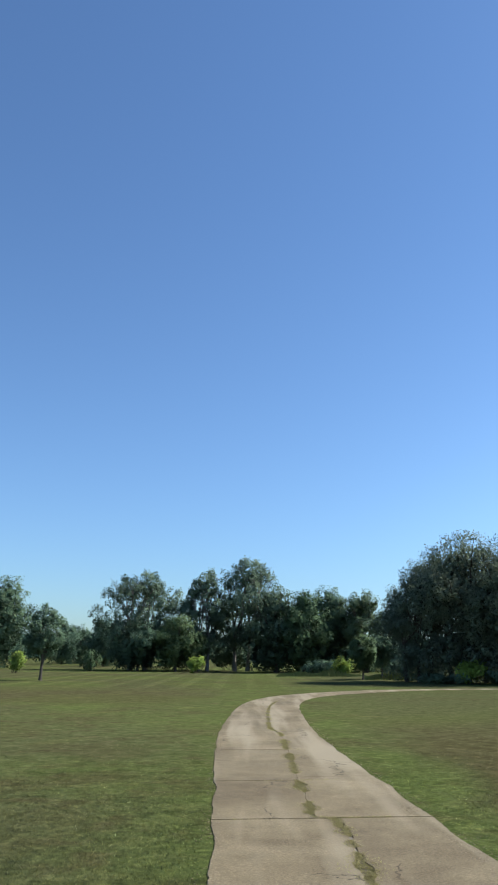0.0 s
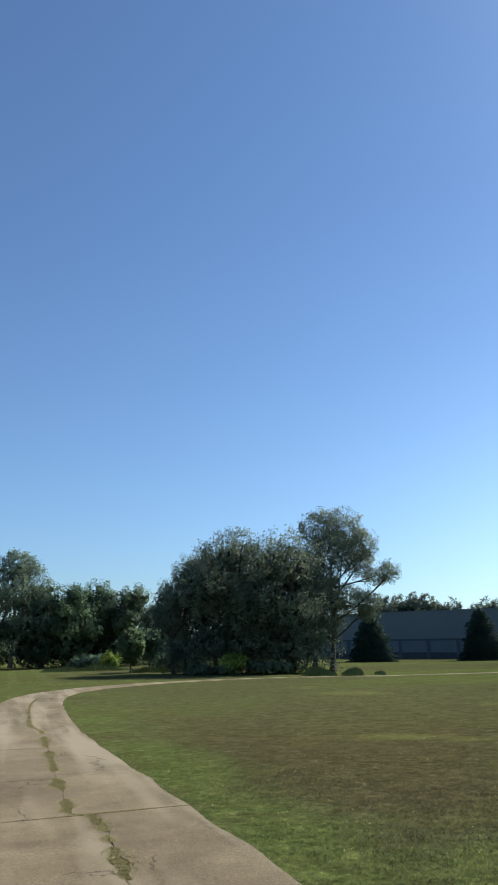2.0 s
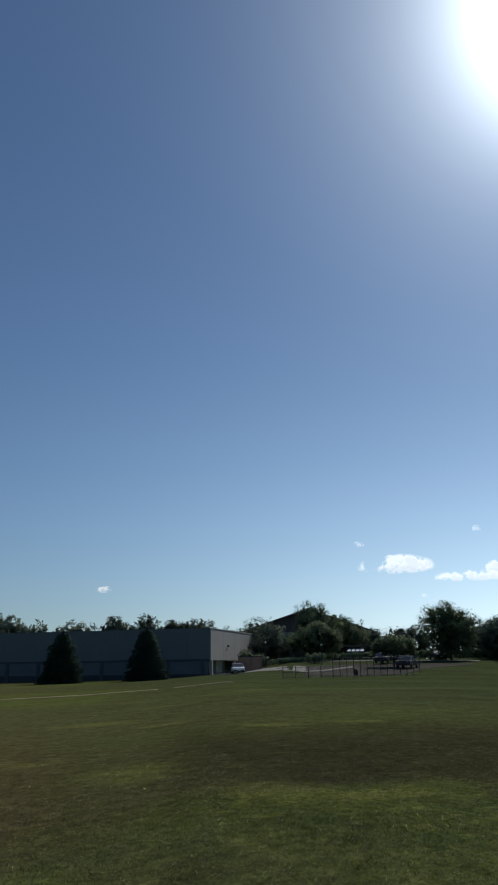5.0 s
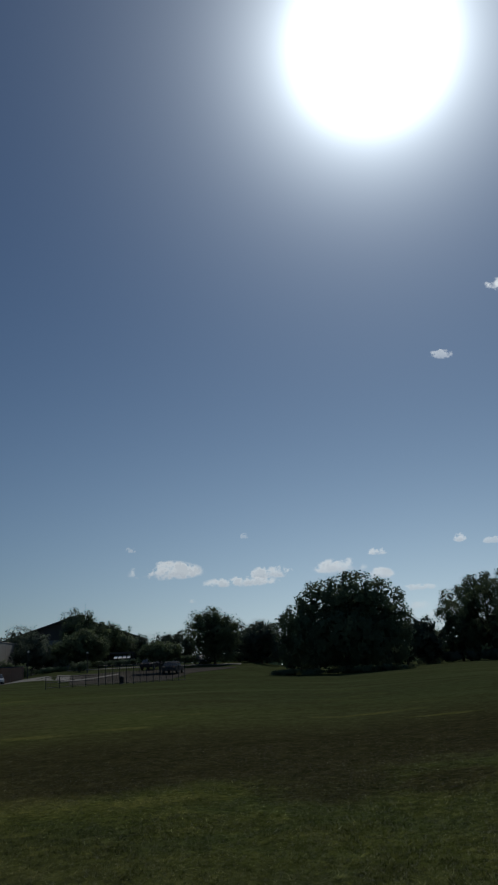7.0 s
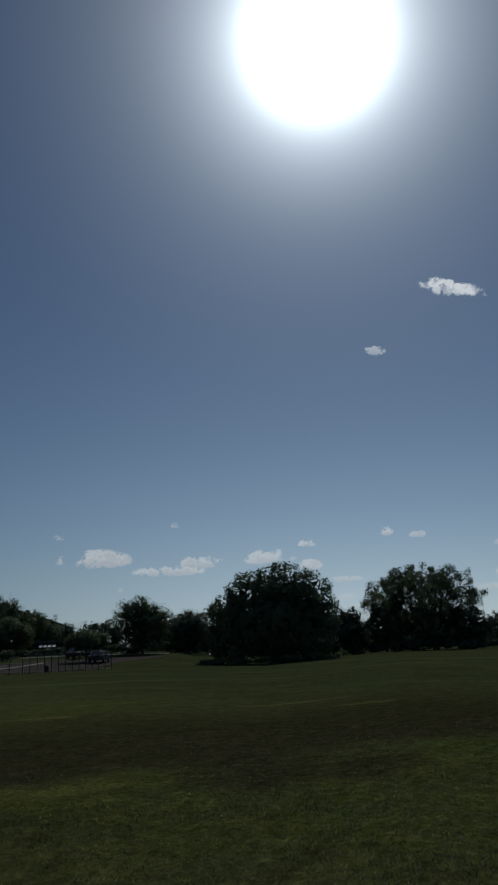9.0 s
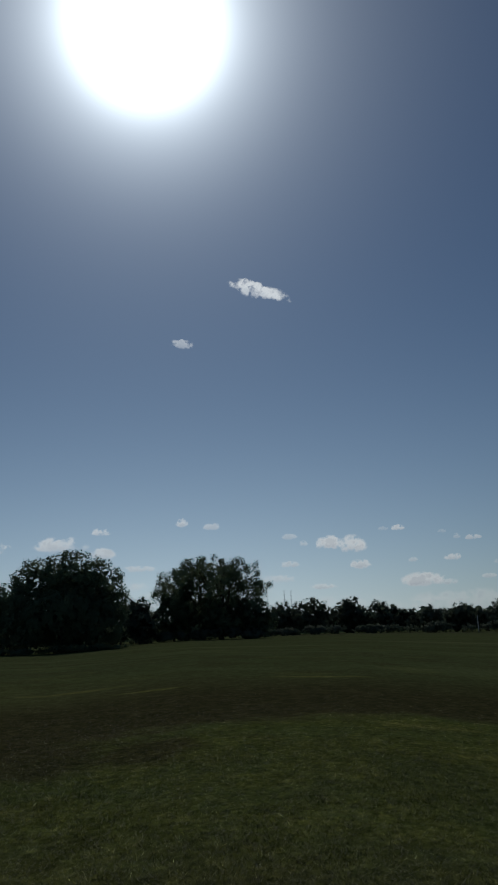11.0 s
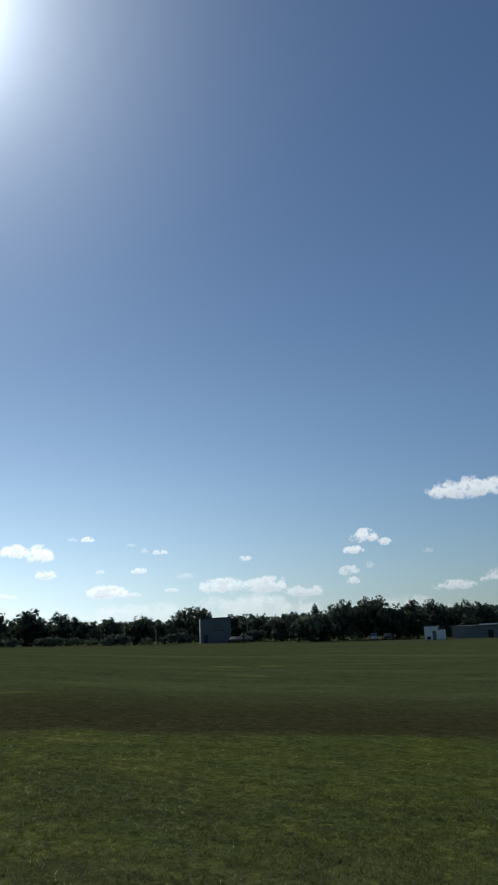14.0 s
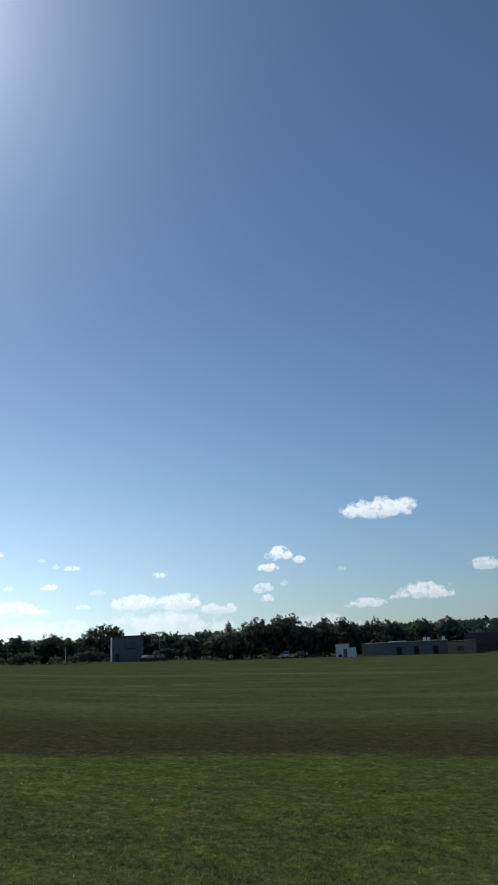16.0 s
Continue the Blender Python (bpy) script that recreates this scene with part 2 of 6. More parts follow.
    # trodden and matted clumps a hand or two across
    matted = both(ramp(nt, noise_tex(nt, co, 4.2, 5, 0.7, 0.3), [(0.34, (0.70, 0.74, 0.72)), (0.50, (0.90, 0.92, 0.90)), (0.66, (1.15, 1.12, 1.06))]),
                  ramp(nt, noise_tex(nt, co, 13.0, 3, 0.6, 0.4), [(0.34, (0.55, 0.60, 0.58)), (0.50, (0.96, 0.97, 0.95)), (0.68, (1.42, 1.36, 1.28))]))
    # the dry turf takes a darker tone on the east side
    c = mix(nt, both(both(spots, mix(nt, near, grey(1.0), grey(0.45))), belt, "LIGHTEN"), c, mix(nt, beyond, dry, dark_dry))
    # long paler drifts across the far field
    lay = nt.nodes.new("ShaderNodeMapping")
    lay.inputs["Rotation"].default_value = (0, 0, radians(12))
    lay.inputs["Scale"].default_value = (0.30, 0.05, 1.0)
    nt.links.new(co, lay.inputs["Vector"])
    pale = ramp(nt, noise_tex(nt, lay.outputs[0], 1.0, 3, 0.55, 0.3), [(0.50, grey(0)), (0.66, grey(0.85))])
    pale = both(both(pale, open_field), within(east_by, 100.0, [(0.05, 0), (0.25, 0.9)]))
    c = mix(nt, pale, c, tone((0.062, 0.078, 0.032), (0.084, 0.102, 0.044), (0.108, 0.126, 0.058)))
    streaks = both(both(ramp(nt, noise_tex(nt, co, 0.22, 4, 0.6, 0.8), [(0.60, grey(0)), (0.68, grey(0.6))]), open_field), within(east_by, 100.0, [(0.05, 1), (0.25, 0.35)]))
    c = mix(nt, streaks, c, straw)
    c = mix(nt, ramp(nt, drifts(FADED, 1.0), [(0.3, grey(0.55)), (1.0, grey(0))]), c, tone((0.082, 0.094, 0.040), (0.106, 0.118, 0.052), (0.130, 0.142, 0.066)))
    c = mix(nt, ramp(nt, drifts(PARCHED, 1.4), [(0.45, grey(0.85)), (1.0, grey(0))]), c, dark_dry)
    c = mix(nt, ramp(nt, drifts(GREENER, 1.2), [(0.3, grey(0.6)), (1.0, grey(0))]), c, lush)
    c = mix(nt, ramp(nt, drifts(STRAW, 1.6), [(0.2, grey(0.62)), (1.0, grey(0))]), c, straw)
    c = mix(nt, both(near, within(rad, 100.0, [(0.17, 0.7), (0.26, 0.0)]), "LIGHTEN"), c, both(c, matted))
    # faint mowing stripes towards the wood
    mown = math_node(nt, "SINE", math_node(nt, "MULTIPLY", xyz.outputs["X"], 2.6))
    mown = ramp(nt, mown, [(0.35, grey(0.92)), (0.65, grey(1.1))])
    reach = both(within(xyz.outputs["Y"], 100.0, [(0.48, 0), (0.55, 1)]), within(xyz.outputs["X"], -10.0, [(0.0, 0.6), (0.4, 1)]))
    c = mix(nt, reach, c, both(c, mown))
    c = mix(nt, 0.8, c, ramp(nt, tuft, [(0.30, grey(0.68)), (0.52, grey(1.0)), (0.72, grey(1.38))]), "MULTIPLY")
    return c, co, fine


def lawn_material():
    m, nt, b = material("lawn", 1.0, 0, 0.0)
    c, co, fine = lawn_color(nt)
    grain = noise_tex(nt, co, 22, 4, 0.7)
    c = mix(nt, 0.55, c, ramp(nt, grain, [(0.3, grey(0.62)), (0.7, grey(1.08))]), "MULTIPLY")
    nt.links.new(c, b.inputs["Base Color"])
    bump(nt, b, grain, 0.4, 0.015)
    return m


def blade_material():
    m, nt, b = material("grass_blade", 0.75, 0, 0.12)
    c, co, fine = lawn_color(nt)
    # tone varies blade by blade; the last few are painted near white as glints
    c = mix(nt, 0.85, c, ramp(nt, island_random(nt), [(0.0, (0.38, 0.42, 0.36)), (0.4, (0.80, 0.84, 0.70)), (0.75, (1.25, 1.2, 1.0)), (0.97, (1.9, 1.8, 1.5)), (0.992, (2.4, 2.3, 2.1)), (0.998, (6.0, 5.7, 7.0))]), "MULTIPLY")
    nt.links.new(c, b.inputs["Base Color"])
    t = nt.nodes.new("ShaderNodeBsdfTranslucent")
    nt.links.new(mix(nt, 1.0, c, grey(0.45), "MULTIPLY"), t.inputs["Color"])
    ms = nt.nodes.new("ShaderNodeAddShader")
    nt.links.new(b.outputs[0], ms.inputs[0])
    nt.links.new(t.outputs[0], ms.inputs[1])
    facing = side_normal(nt)
    nt.links.new(facing, b.inputs["Normal"])
    nt.links.new(facing, t.inputs["Normal"])
    nt.links.new(ms.outputs[0], nt.nodes["Material Output"].inputs["Surface"])
    return m


def side_normal(nt):
    """The direction that a spray of foliage faces, as stored with it, in the world."""
    n = nt.nodes.new("ShaderNodeAttribute")
    n.attribute_name = "facing"
    t = nt.nodes.new("ShaderNodeVectorTransform")
    t.vector_type, t.convert_from, t.convert_to = "NORMAL", "OBJECT", "WORLD"
    nt.links.new(n.outputs["Vector"], t.inputs[0])
    return t.outputs[0]


def leaf_material(name, dark, mid, light, through_light=0.3, rough=0.5):
    m, nt, b = material(name, max(rough, 0.7), 0, 0.06)
    dark = tuple(0.4 * a + 0.6 * k for a, k in zip(dark, mid))
    light = tuple(0.35 * a + 0.65 * k for a, k in zip(light, mid))
    c = ramp(nt, island_random(nt), [(0.0, dark), (0.55, mid), (1.0, light)])
    big = noise_tex(nt, obj_co(nt), 0.35, 3)
    c = mix(nt, 0.6, c, ramp(nt, big, [(0.3, grey(0.7)), (0.7, grey(1.25))]), "MULTIPLY")
    c = mix(nt, 0.5, c, ramp(nt, object_random(nt), [(0.0, (0.8, 0.85, 0.9)), (1.0, (1.2, 1.1, 0.9))]), "MULTIPLY")
    nt.links.new(c, b.inputs["Base Color"])
    t = nt.nodes.new("ShaderNodeBsdfTranslucent")
    nt.links.new(mix(nt, 1.0, c, grey(1.5 * through_light), "MULTIPLY"), t.inputs["Color"])
    ms = nt.nodes.new("ShaderNodeAddShader")
    nt.links.new(b.outputs[0], ms.inputs[0])
    nt.links.new(t.outputs[0], ms.inputs[1])
    facing = side_normal(nt)
    nt.links.new(facing, b.inputs["Normal"])
    nt.links.new(facing, t.inputs["Normal"])
    nt.links.new(ms.outputs[0], nt.nodes["Material Output"].inputs["Surface"])
    return m


def concrete_material():
    """Old pale concrete with exposed stones, tyre-worn lighter tracks, stains and hairline cracks."""
    m, nt, b = material("old_concrete", 0.9, 0, 0.2)
    co = obj_co(nt)
    stain, blot, grit, sand = noise_tex(nt, co, 0.5, 5, 0.6, 0.5), noise_tex(nt, co, 2.2, 5, 0.65), noise_tex(nt, co, 45, 3, 0.7), noise_tex(nt, co, 140, 2)
    c = ramp(nt, stain, [(0.28, (0.138, 0.102, 0.055)), (0.5, (0.198, 0.152, 0.084)), (0.72, (0.268, 0.212, 0.124))])
    c = mix(nt, 0.55, c, ramp(nt, blot, [(0.3, (0.62, 0.60, 0.57)), (0.7, (1.2, 1.19, 1.16))]), "MULTIPLY")
    c = mix(nt, 0.6, c, ramp(nt, grit, [(0.3, grey(0.42)), (0.6, grey(1.15)), (0.72, grey(1.8))]), "MULTIPLY")
    c = mix(nt, 0.4, c, ramp(nt, object_random(nt), [(0.0, grey(0.75)), (1.0, grey(1.2))]), "MULTIPLY")
    # paler tracks worn along the path
    sm = nt.nodes.new("ShaderNodeMapping")
    sm.inputs["Scale"].default_value = (1.3, 0.09, 1.0)
    nt.links.new(co, sm.inputs["Vector"])
    worn = ramp(nt, noise_tex(nt, sm.outputs[0], 1.0, 3, 0.5, 0.3), [(0.46, grey(0)), (0.62, grey(0.8))])
    c = mix(nt, worn, c, (0.33, 0.268, 0.170))
    v = nt.nodes.new("ShaderNodeTexVoronoi")
    v.feature = "DISTANCE_TO_EDGE"
    v.inputs["Scale"].default_value = 0.55
    wv = nt.nodes.new("ShaderNodeVectorMath")
    wv.operation = "ADD"
    nn = nt.nodes.new("ShaderNodeTexNoise")
    nn.inputs["Scale"].default_value = 3.0
    nn.inputs["Detail"].default_value = 5
    nt.links.new(co, nn.inputs["Vector"])
    nt.links.new(co, wv.inputs[0])
    sc = nt.nodes.new("ShaderNodeVectorMath")
    sc.operation = "SCALE"
    sc.inputs["Scale"].default_value = 0.45
    nt.links.new(nn.outputs["Color"], sc.inputs[0])
    nt.links.new(sc.outputs[0], wv.inputs[1])
    nt.links.new(wv.outputs[0], v.inputs["Vector"])
    gate = ramp(nt, noise_tex(nt, co, 0.4, 2), [(0.52, grey(1)), (0.6, grey(0))])
    crack = ramp(nt, v.outputs["Distance"], [(0.0, grey(0.25)), (0.008, grey(1))])
    c = mix(nt, 1.0, c, mix(nt, 1.0, crack, gate, "LIGHTEN"), "MULTIPLY")
    nt.links.new(c, b.inputs["Base Color"])
    bump(nt, b, math_node(nt, "ADD", grit, sand), 0.6, 0.006)
    return m


M_LAWN, M_BLADE, M_CONCRETE = lawn_material(), blade_material(), concrete_material()
M_SOIL = plain("soil", (0.19, 0.155, 0.105), 0.95, 0, 0.4, 5, 0.01)
M_GRAVEL = plain("crumbled_edge", (0.33, 0.255, 0.165), 0.95, 0, 0.45, 12, 0.015)
M_ASPHALT = plain("parking_asphalt", (0.062, 0.056, 0.046), 1.0, 0, 0.3, 1.0, 0, 0.03)
M_ROAD = plain("pale_road", (0.24, 0.23, 0.21), 1.0, 0, 0.2, 1.0, 0, 0.05)
M_BARK = plain("bark", (0.085, 0.068, 0.050), 0.9, 0, 0.5, 4, 0.02)
M_BARK_PALE = plain("pale_bark", (0.20, 0.18, 0.15), 0.9, 0, 0.4, 4, 0.02)
L_COTTON = leaf_material("cottonwood_leaf", (0.054, 0.088, 0.060), (0.104, 0.146, 0.098), (0.205, 0.250, 0.175), 0.35, 0.4)
L_DARK = leaf_material("oak_leaf", (0.048, 0.076, 0.046), (0.084, 0.120, 0.072), (0.136, 0.178, 0.110), 0.32)
L_GREEN = leaf_material("maple_leaf", (0.044, 0.076, 0.038), (0.080, 0.122, 0.060), (0.142, 0.186, 0.092), 0.38)
L_BROAD = leaf_material("broad_leaf", (0.046, 0.080, 0.050), (0.084, 0.130, 0.080), (0.152, 0.205, 0.128), 0.35)
L_WILLOW = leaf_material("willow_leaf", (0.062, 0.084, 0.056), (0.122, 0.152, 0.102), (0.240, 0.265, 0.195), 0.38, 0.4)
L_FAR = leaf_material("backlit_leaf", (0.053, 0.074, 0.060), (0.074, 0.101, 0.077), (0.100, 0.130, 0.097), 0.2, 0.6)
L_YELLOW = leaf_material("young_leaf", (0.087, 0.123, 0.023), (0.160, 0.217, 0.041), (0.275, 0.319, 0.072), 0.4)
L_SPRUCE = leaf_material("spruce_needle", (0.017, 0.038, 0.029), (0.035, 0.061, 0.046), (0.072, 0.102, 0.084), 0.08, 0.6)
L_WEED = leaf_material("dry_weed", (0.12, 0.100, 0.050), (0.19, 0.168, 0.072), (0.30, 0.265, 0.13), 0.4)
L_REED = leaf_material("tall_grass", (0.087, 0.109, 0.029), (0.174, 0.196, 0.058), (0.319, 0.304, 0.131), 0.3)
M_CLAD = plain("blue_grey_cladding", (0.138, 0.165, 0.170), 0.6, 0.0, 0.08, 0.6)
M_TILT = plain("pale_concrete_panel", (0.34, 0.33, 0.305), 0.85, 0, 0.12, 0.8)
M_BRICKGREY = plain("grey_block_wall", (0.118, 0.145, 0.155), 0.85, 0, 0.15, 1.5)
M_DARKTRIM = plain("dark_trim", (0.045, 0.05, 0.055), 0.6, 0, 0.2, 2)
M_TRIMGREY = plain("grey_trim", (0.07, 0.085, 0.095), 0.7, 0, 0.2, 2)
M_WHITE = plain("white_paint", (0.78, 0.78, 0.76), 0.55, 0, 0.08, 1.5)
M_BRICK = plain("red_brown_brick", (0.33, 0.21, 0.15), 0.9, 0, 0.2, 2)
M_ROOF = plain("brown_roof", (0.080, 0.076, 0.076), 0.85, 0, 0.25, 1)
M_GREYWALL = plain("grey_render", (0.165, 0.172, 0.170), 0.8, 0, 0.12, 1)
M_STEEL = plain("galvanised_steel", (0.42, 0.43, 0.44), 0.4, 0.8, 0.1, 3)
M_BLACK = plain("black_plastic", (0.018, 0.018, 0.02), 0.5, 0, 0.2, 4)
M_RUBBER = plain("rubber", (0.02, 0.02, 0.02), 0.85, 0, 0.2, 6)
M_GLASS = plain("tinted_glass", (0.02, 0.025, 0.03), 0.25, 0, 0.05, 1, 0, 0.8)
M_LAMP = plain("lamp_glass", (0.7, 0.7, 0.66), 0.15, 0, 0.05, 1, 0, 0.6)
M_PAINT_WHITE = plain("white_car_paint", (0.72, 0.72, 0.71), 0.25, 0.1, 0.04, 1, 0, 0.6)
M_PAINT_DARK = plain("dark_car_paint", (0.025, 0.028, 0.034), 0.4, 0.0, 0.06, 1, 0, 0.35)
M_PAINT_GREY = plain("silver_car_paint", (0.40, 0.41, 0.42), 0.25, 0.6, 0.05, 1, 0, 0.6)
M_PAINT_SLATE = plain("slate_car_paint", (0.045, 0.05, 0.055), 0.3, 0.3, 0.05, 1, 0, 0.5)

# ---------------------------------------------------------------- shape helpers
GROUND_AZ = [-180, -60, -20, 0, 10, 20, 27, 35, 41, 45, 60, 70, 80, 92, 105, 121, 132, 180]
GROUND_Z = [-0.5, -0.5, -0.9, -0.85, -0.65, -0.5, -0.45, -0.25, 0.1, 0.6, 0.62, 0.3, 0.9, 0.5, -0.7, -1.8, -2.3, -0.5]


def height(x, y):
    """Height of the gently rolling ground."""
    r, a = math.hypot(x, y), math.degrees(math.atan2(x, y))
    bank = min(1.0, max(0.0, (r - 78) / 62))
    bank = 2.0 * bank * bank * (3 - 2 * bank) * float(np.interp(a, (46, 50, 64, 68), (0, 1, 1, 0)))
    return float(np.interp(a, GROUND_AZ, GROUND_Z)) * (1 - math.exp(-r / 45)) / 0.9 + bank


def polar(az, r):
    a = radians(az)
    return r * math.sin(a), r * math.cos(a)


def on_ground(az, r, turn=None):
    """A pose on the ground whose local x runs square to the line from the viewpoint."""
    x, y = polar(az, r)
    return pose(x, y, height(x, y), 0, 0, -az if turn is None else turn)


def thing(name, m, label, category, group="", kind=""):
    ob = new(name)
    ob.empty_display_size = 0.2
    ob.matrix_world = m
    return tagged(ob, label, category, group, kind)


def child(name, me, mat, parent, label=""):
    ob = new(name, me)
    if mat is not None and not me.materials:
        me.materials.append(mat)
    ob.parent = parent
    return tagged(ob, label)


def part(name, bm, mat, parent, label=""):
    me = bpy.data.meshes.new(name)
    bm.normal_update()
    bm.to_mesh(me)
    bm.free()
    return child(name, me, mat, parent, label)


def box(bm, x0, x1, y0, y1, z0, z1, bevel=0.0):
    vs = bmesh.ops.create_cube(bm, size=1.0)["verts"]
    for v in vs:
        v.co = Vector(((x0 + x1) / 2 + v.co.x * (x1 - x0), (y0 + y1) / 2 + v.co.y * (y1 - y0), (z0 + z1) / 2 + v.co.z * (z1 - z0)))
    if bevel:
        es = list({e for v in vs for e in v.link_edges})
        bmesh.ops.bevel(bm, geom=es, offset=bevel, segments=1, affect="EDGES", profile=0.7)
    return bm


def box_part(name, dims, mat, parent, label="", bevel=0.02):
    return part(name, box(bmesh.new(), *dims, bevel), mat, parent, label)


def array_mesh(name, verts, faces, smooth=False):
    """A mesh from numpy arrays whose faces all have the same number of corners."""
    me = bpy.data.meshes.new(name)
    n, k = faces.shape
    me.vertices.add(len(verts))
    me.vertices.foreach_set("co", np.ascontiguousarray(verts, dtype=np.float32).ravel())
    me.loops.add(n * k)
    me.loops.foreach_set("vertex_index", np.ascontiguousarray(faces, dtype=np.int32).ravel())
    me.polygons.add(n)
    me.polygons.foreach_set("loop_start", np.arange(0, n * k, k, dtype=np.int32))
    if smooth:
        me.polygons.foreach_set("use_smooth", np.ones(n, dtype=bool))
    me.update(calc_edges=True)
    return me


def face_ways(me, ways):
    """Stores the direction that each corner of a foliage mesh faces."""
    ways = ways / (np.linalg.norm(ways, axis=1)[:, None] + 1e-9)
    me.attributes.new("facing", "FLOAT_VECTOR", "POINT").data.foreach_set("vector", np.ascontiguousarray(ways, dtype=np.float32).ravel())
    return me


def leaf_ways(v, outward, mass, keep=0.5):
    """The facing of four-cornered sprays: their own side turned outwards, eased towards the mass of foliage that they belong to."""
    q = v.reshape(-1, 4, 3)
    own = np.cross(q[:, 2] - q[:, 0], q[:, 1] - q[:, 3])
    own /= np.linalg.norm(own, axis=1)[:, None] + 1e-9
    own *= np.where((own * outward).sum(1) < 0, -1.0, 1.0)[:, None]
    mass = mass / (np.linalg.norm(mass, axis=1)[:, None] + 1e-9)
    return np.repeat(own * keep + outward * 0.5 + mass * 0.5, 4, axis=0)


def tube_arrays(points, radii, sides=8):
    """Vertices and faces of a tapered tube along a line of points."""
    p = np.array(points, dtype=float)
    tang = np.gradient(p, axis=0)
    tang /= np.linalg.norm(tang, axis=1)[:, None] + 1e-9
    ref = np.array([0.31, 0.95, 0.05])
    u = np.cross(tang, ref)
    u /= np.linalg.norm(u, axis=1)[:, None] + 1e-9
    w = np.cross(tang, u)
    ang = np.linspace(0, 2 * math.pi, sides, endpoint=False)
    ring = u[:, None] * np.cos(ang)[None, :, None] + w[:, None] * np.sin(ang)[None, :, None]
    v = (p[:, None] + ring * np.array(radii)[:, None, None]).reshape(-1, 3)
    f = []
    for i in range(len(p) - 1):
        for j in range(sides):
            k = (j + 1) % sides
            f.append((i * sides + j, i * sides + k, (i + 1) * sides + k, (i + 1) * sides + j))
    return v, np.array(f)


def join_arrays(pieces):
    vs, fs, n = [], [], 0
    for v, f in pieces:
        vs.append(v)
        fs.append(f + n)
        n += len(v)
    return np.vstack(vs), np.vstack(fs)


def leaf_arrays(rng, centres, size, outward, droop=0.0, flat=True):
    """One folded diamond leaf spray at every centre."""
    n = len(centres)
    if flat:
        # blades face outwards and upwards, more or less
        up = outward * 1.1 + rng.normal(size=(n, 3)) * 0.75 + np.array((0, 0, 0.25))
        d = np.cross(up, rng.normal(size=(n, 3)))
        d[:, 2] -= droop
    else:
        d = rng.normal(size=(n, 3)) + outward * 0.9
        d[:, 2] -= droop
        up = rng.normal(size=(n, 3))
    d /= np.linalg.norm(d, axis=1)[:, None] + 1e-9
    s = np.cross(d, up)
    s /= np.linalg.norm(s, axis=1)[:, None] + 1e-9
    up = np.cross(s, d)
    length = size * rng.uniform(0.6, 1.35, (n, 1))
    wide = length * rng.uniform(0.35, 0.6, (n, 1))
    a = centres - d * length * 0.5
    b = centres + d * length * 0.5
    lift = up * length * rng.uniform(-0.15, 0.15, (n, 1))
    v = np.stack([a, centres + s * wide * 0.5 + lift, b, centres - s * wide * 0.5 + lift], 1).reshape(-1, 3)
    return v, np.arange(n * 4).reshape(n, 4)


def crown_points(rng, lobes, n, per_clump=14, clump=0.35, inner=0.55):
    """Leaf places in clumps over the outer part of a set of round masses."""
    lobes = np.array(lobes, dtype=float)
    c, r = lobes[:, :3], lobes[:, 3:]
    area = (r[:, 0] * r[:, 1] + r[:, 0] * r[:, 2] + r[:, 1] * r[:, 2])
    k = max(8, n // per_clump)
    pick = rng.choice(len(lobes), k, p=area / area.sum())
    d = rng.normal(size=(k, 3))
    d /= np.linalg.norm(d, axis=1)[:, None]
    f = inner + (1.02 - inner) * np.sqrt(rng.uniform(0, 1, (k, 1)))
    f += np.clip(rng.normal(0, 0.03, (k, 1)), -0.08, 0.05)
    centre = c[pick] + d * r[pick] * f
    who = rng.integers(0, k, n)
    pts = centre[who] + np.clip(rng.normal(size=(n, 3)), -1.5, 1.5) * clump * 0.8
    return pts, d[who]


def round_lobes(rng, w, z0, h, count, size=(0.34, 0.5), peak=0.0, skirt=4, ragged=11):
    """Masses that fill a rounded crown w wide between heights z0 and h; peak shifts the top sideways, skirt adds low masses."""
    cz, hx, hz = (z0 + h) / 2, w / 2, (h - z0) / 2
    unit = min(hx, hz)
    out = []
    for i in range(count):
        d = rng.normal(size=3)
        d[1] *= 0.8
        d /= np.linalg.norm(d)
        s = rng.uniform(*size) * unit
        k = rng.uniform(0.86, 1.0)
        out.append((d[0] * (hx - s) * k + peak * max(0, d[2]) * hx, d[1] * (hx - s) * k, cz + d[2] * (hz - s) * k, s, s, s * rng.uniform(0.85, 1.05)))
    s = 0.5 * unit
    out.append((peak * hx * 0.6, 0, h - s, s, s, s))
    out.append((0, 0, cz, hx * 0.62, hx * 0.62, hz * 0.66))
    for sx in (-1, 1):
        s = rng.uniform(0.36, 0.48) * unit
        out.append((sx * (hx - s), 0, cz - rng.uniform(0, 0.25) * hz, s, s, s))
    for k in range(ragged):
        d = rng.normal(size=3)
        d[2] = abs(d[2]) - 0.25
        d /= np.linalg.norm(d)
        s = rng.uniform(0.15, 0.27) * unit
        out.append((d[0] * (hx - s * 0.5) + peak * max(0, d[2]) * hx, d[1] * hx, cz + d[2] * (hz - s * 0.5), s, s, s))
    for k in range(skirt):
        s = 0.4 * unit
        out.append((((k + 0.5) / skirt - 0.5) * 1.5 * (hx - s * 0.6), rng.uniform(-0.4, 0.4) * hx, z0 + s * 0.8, s, s, s))
    return out


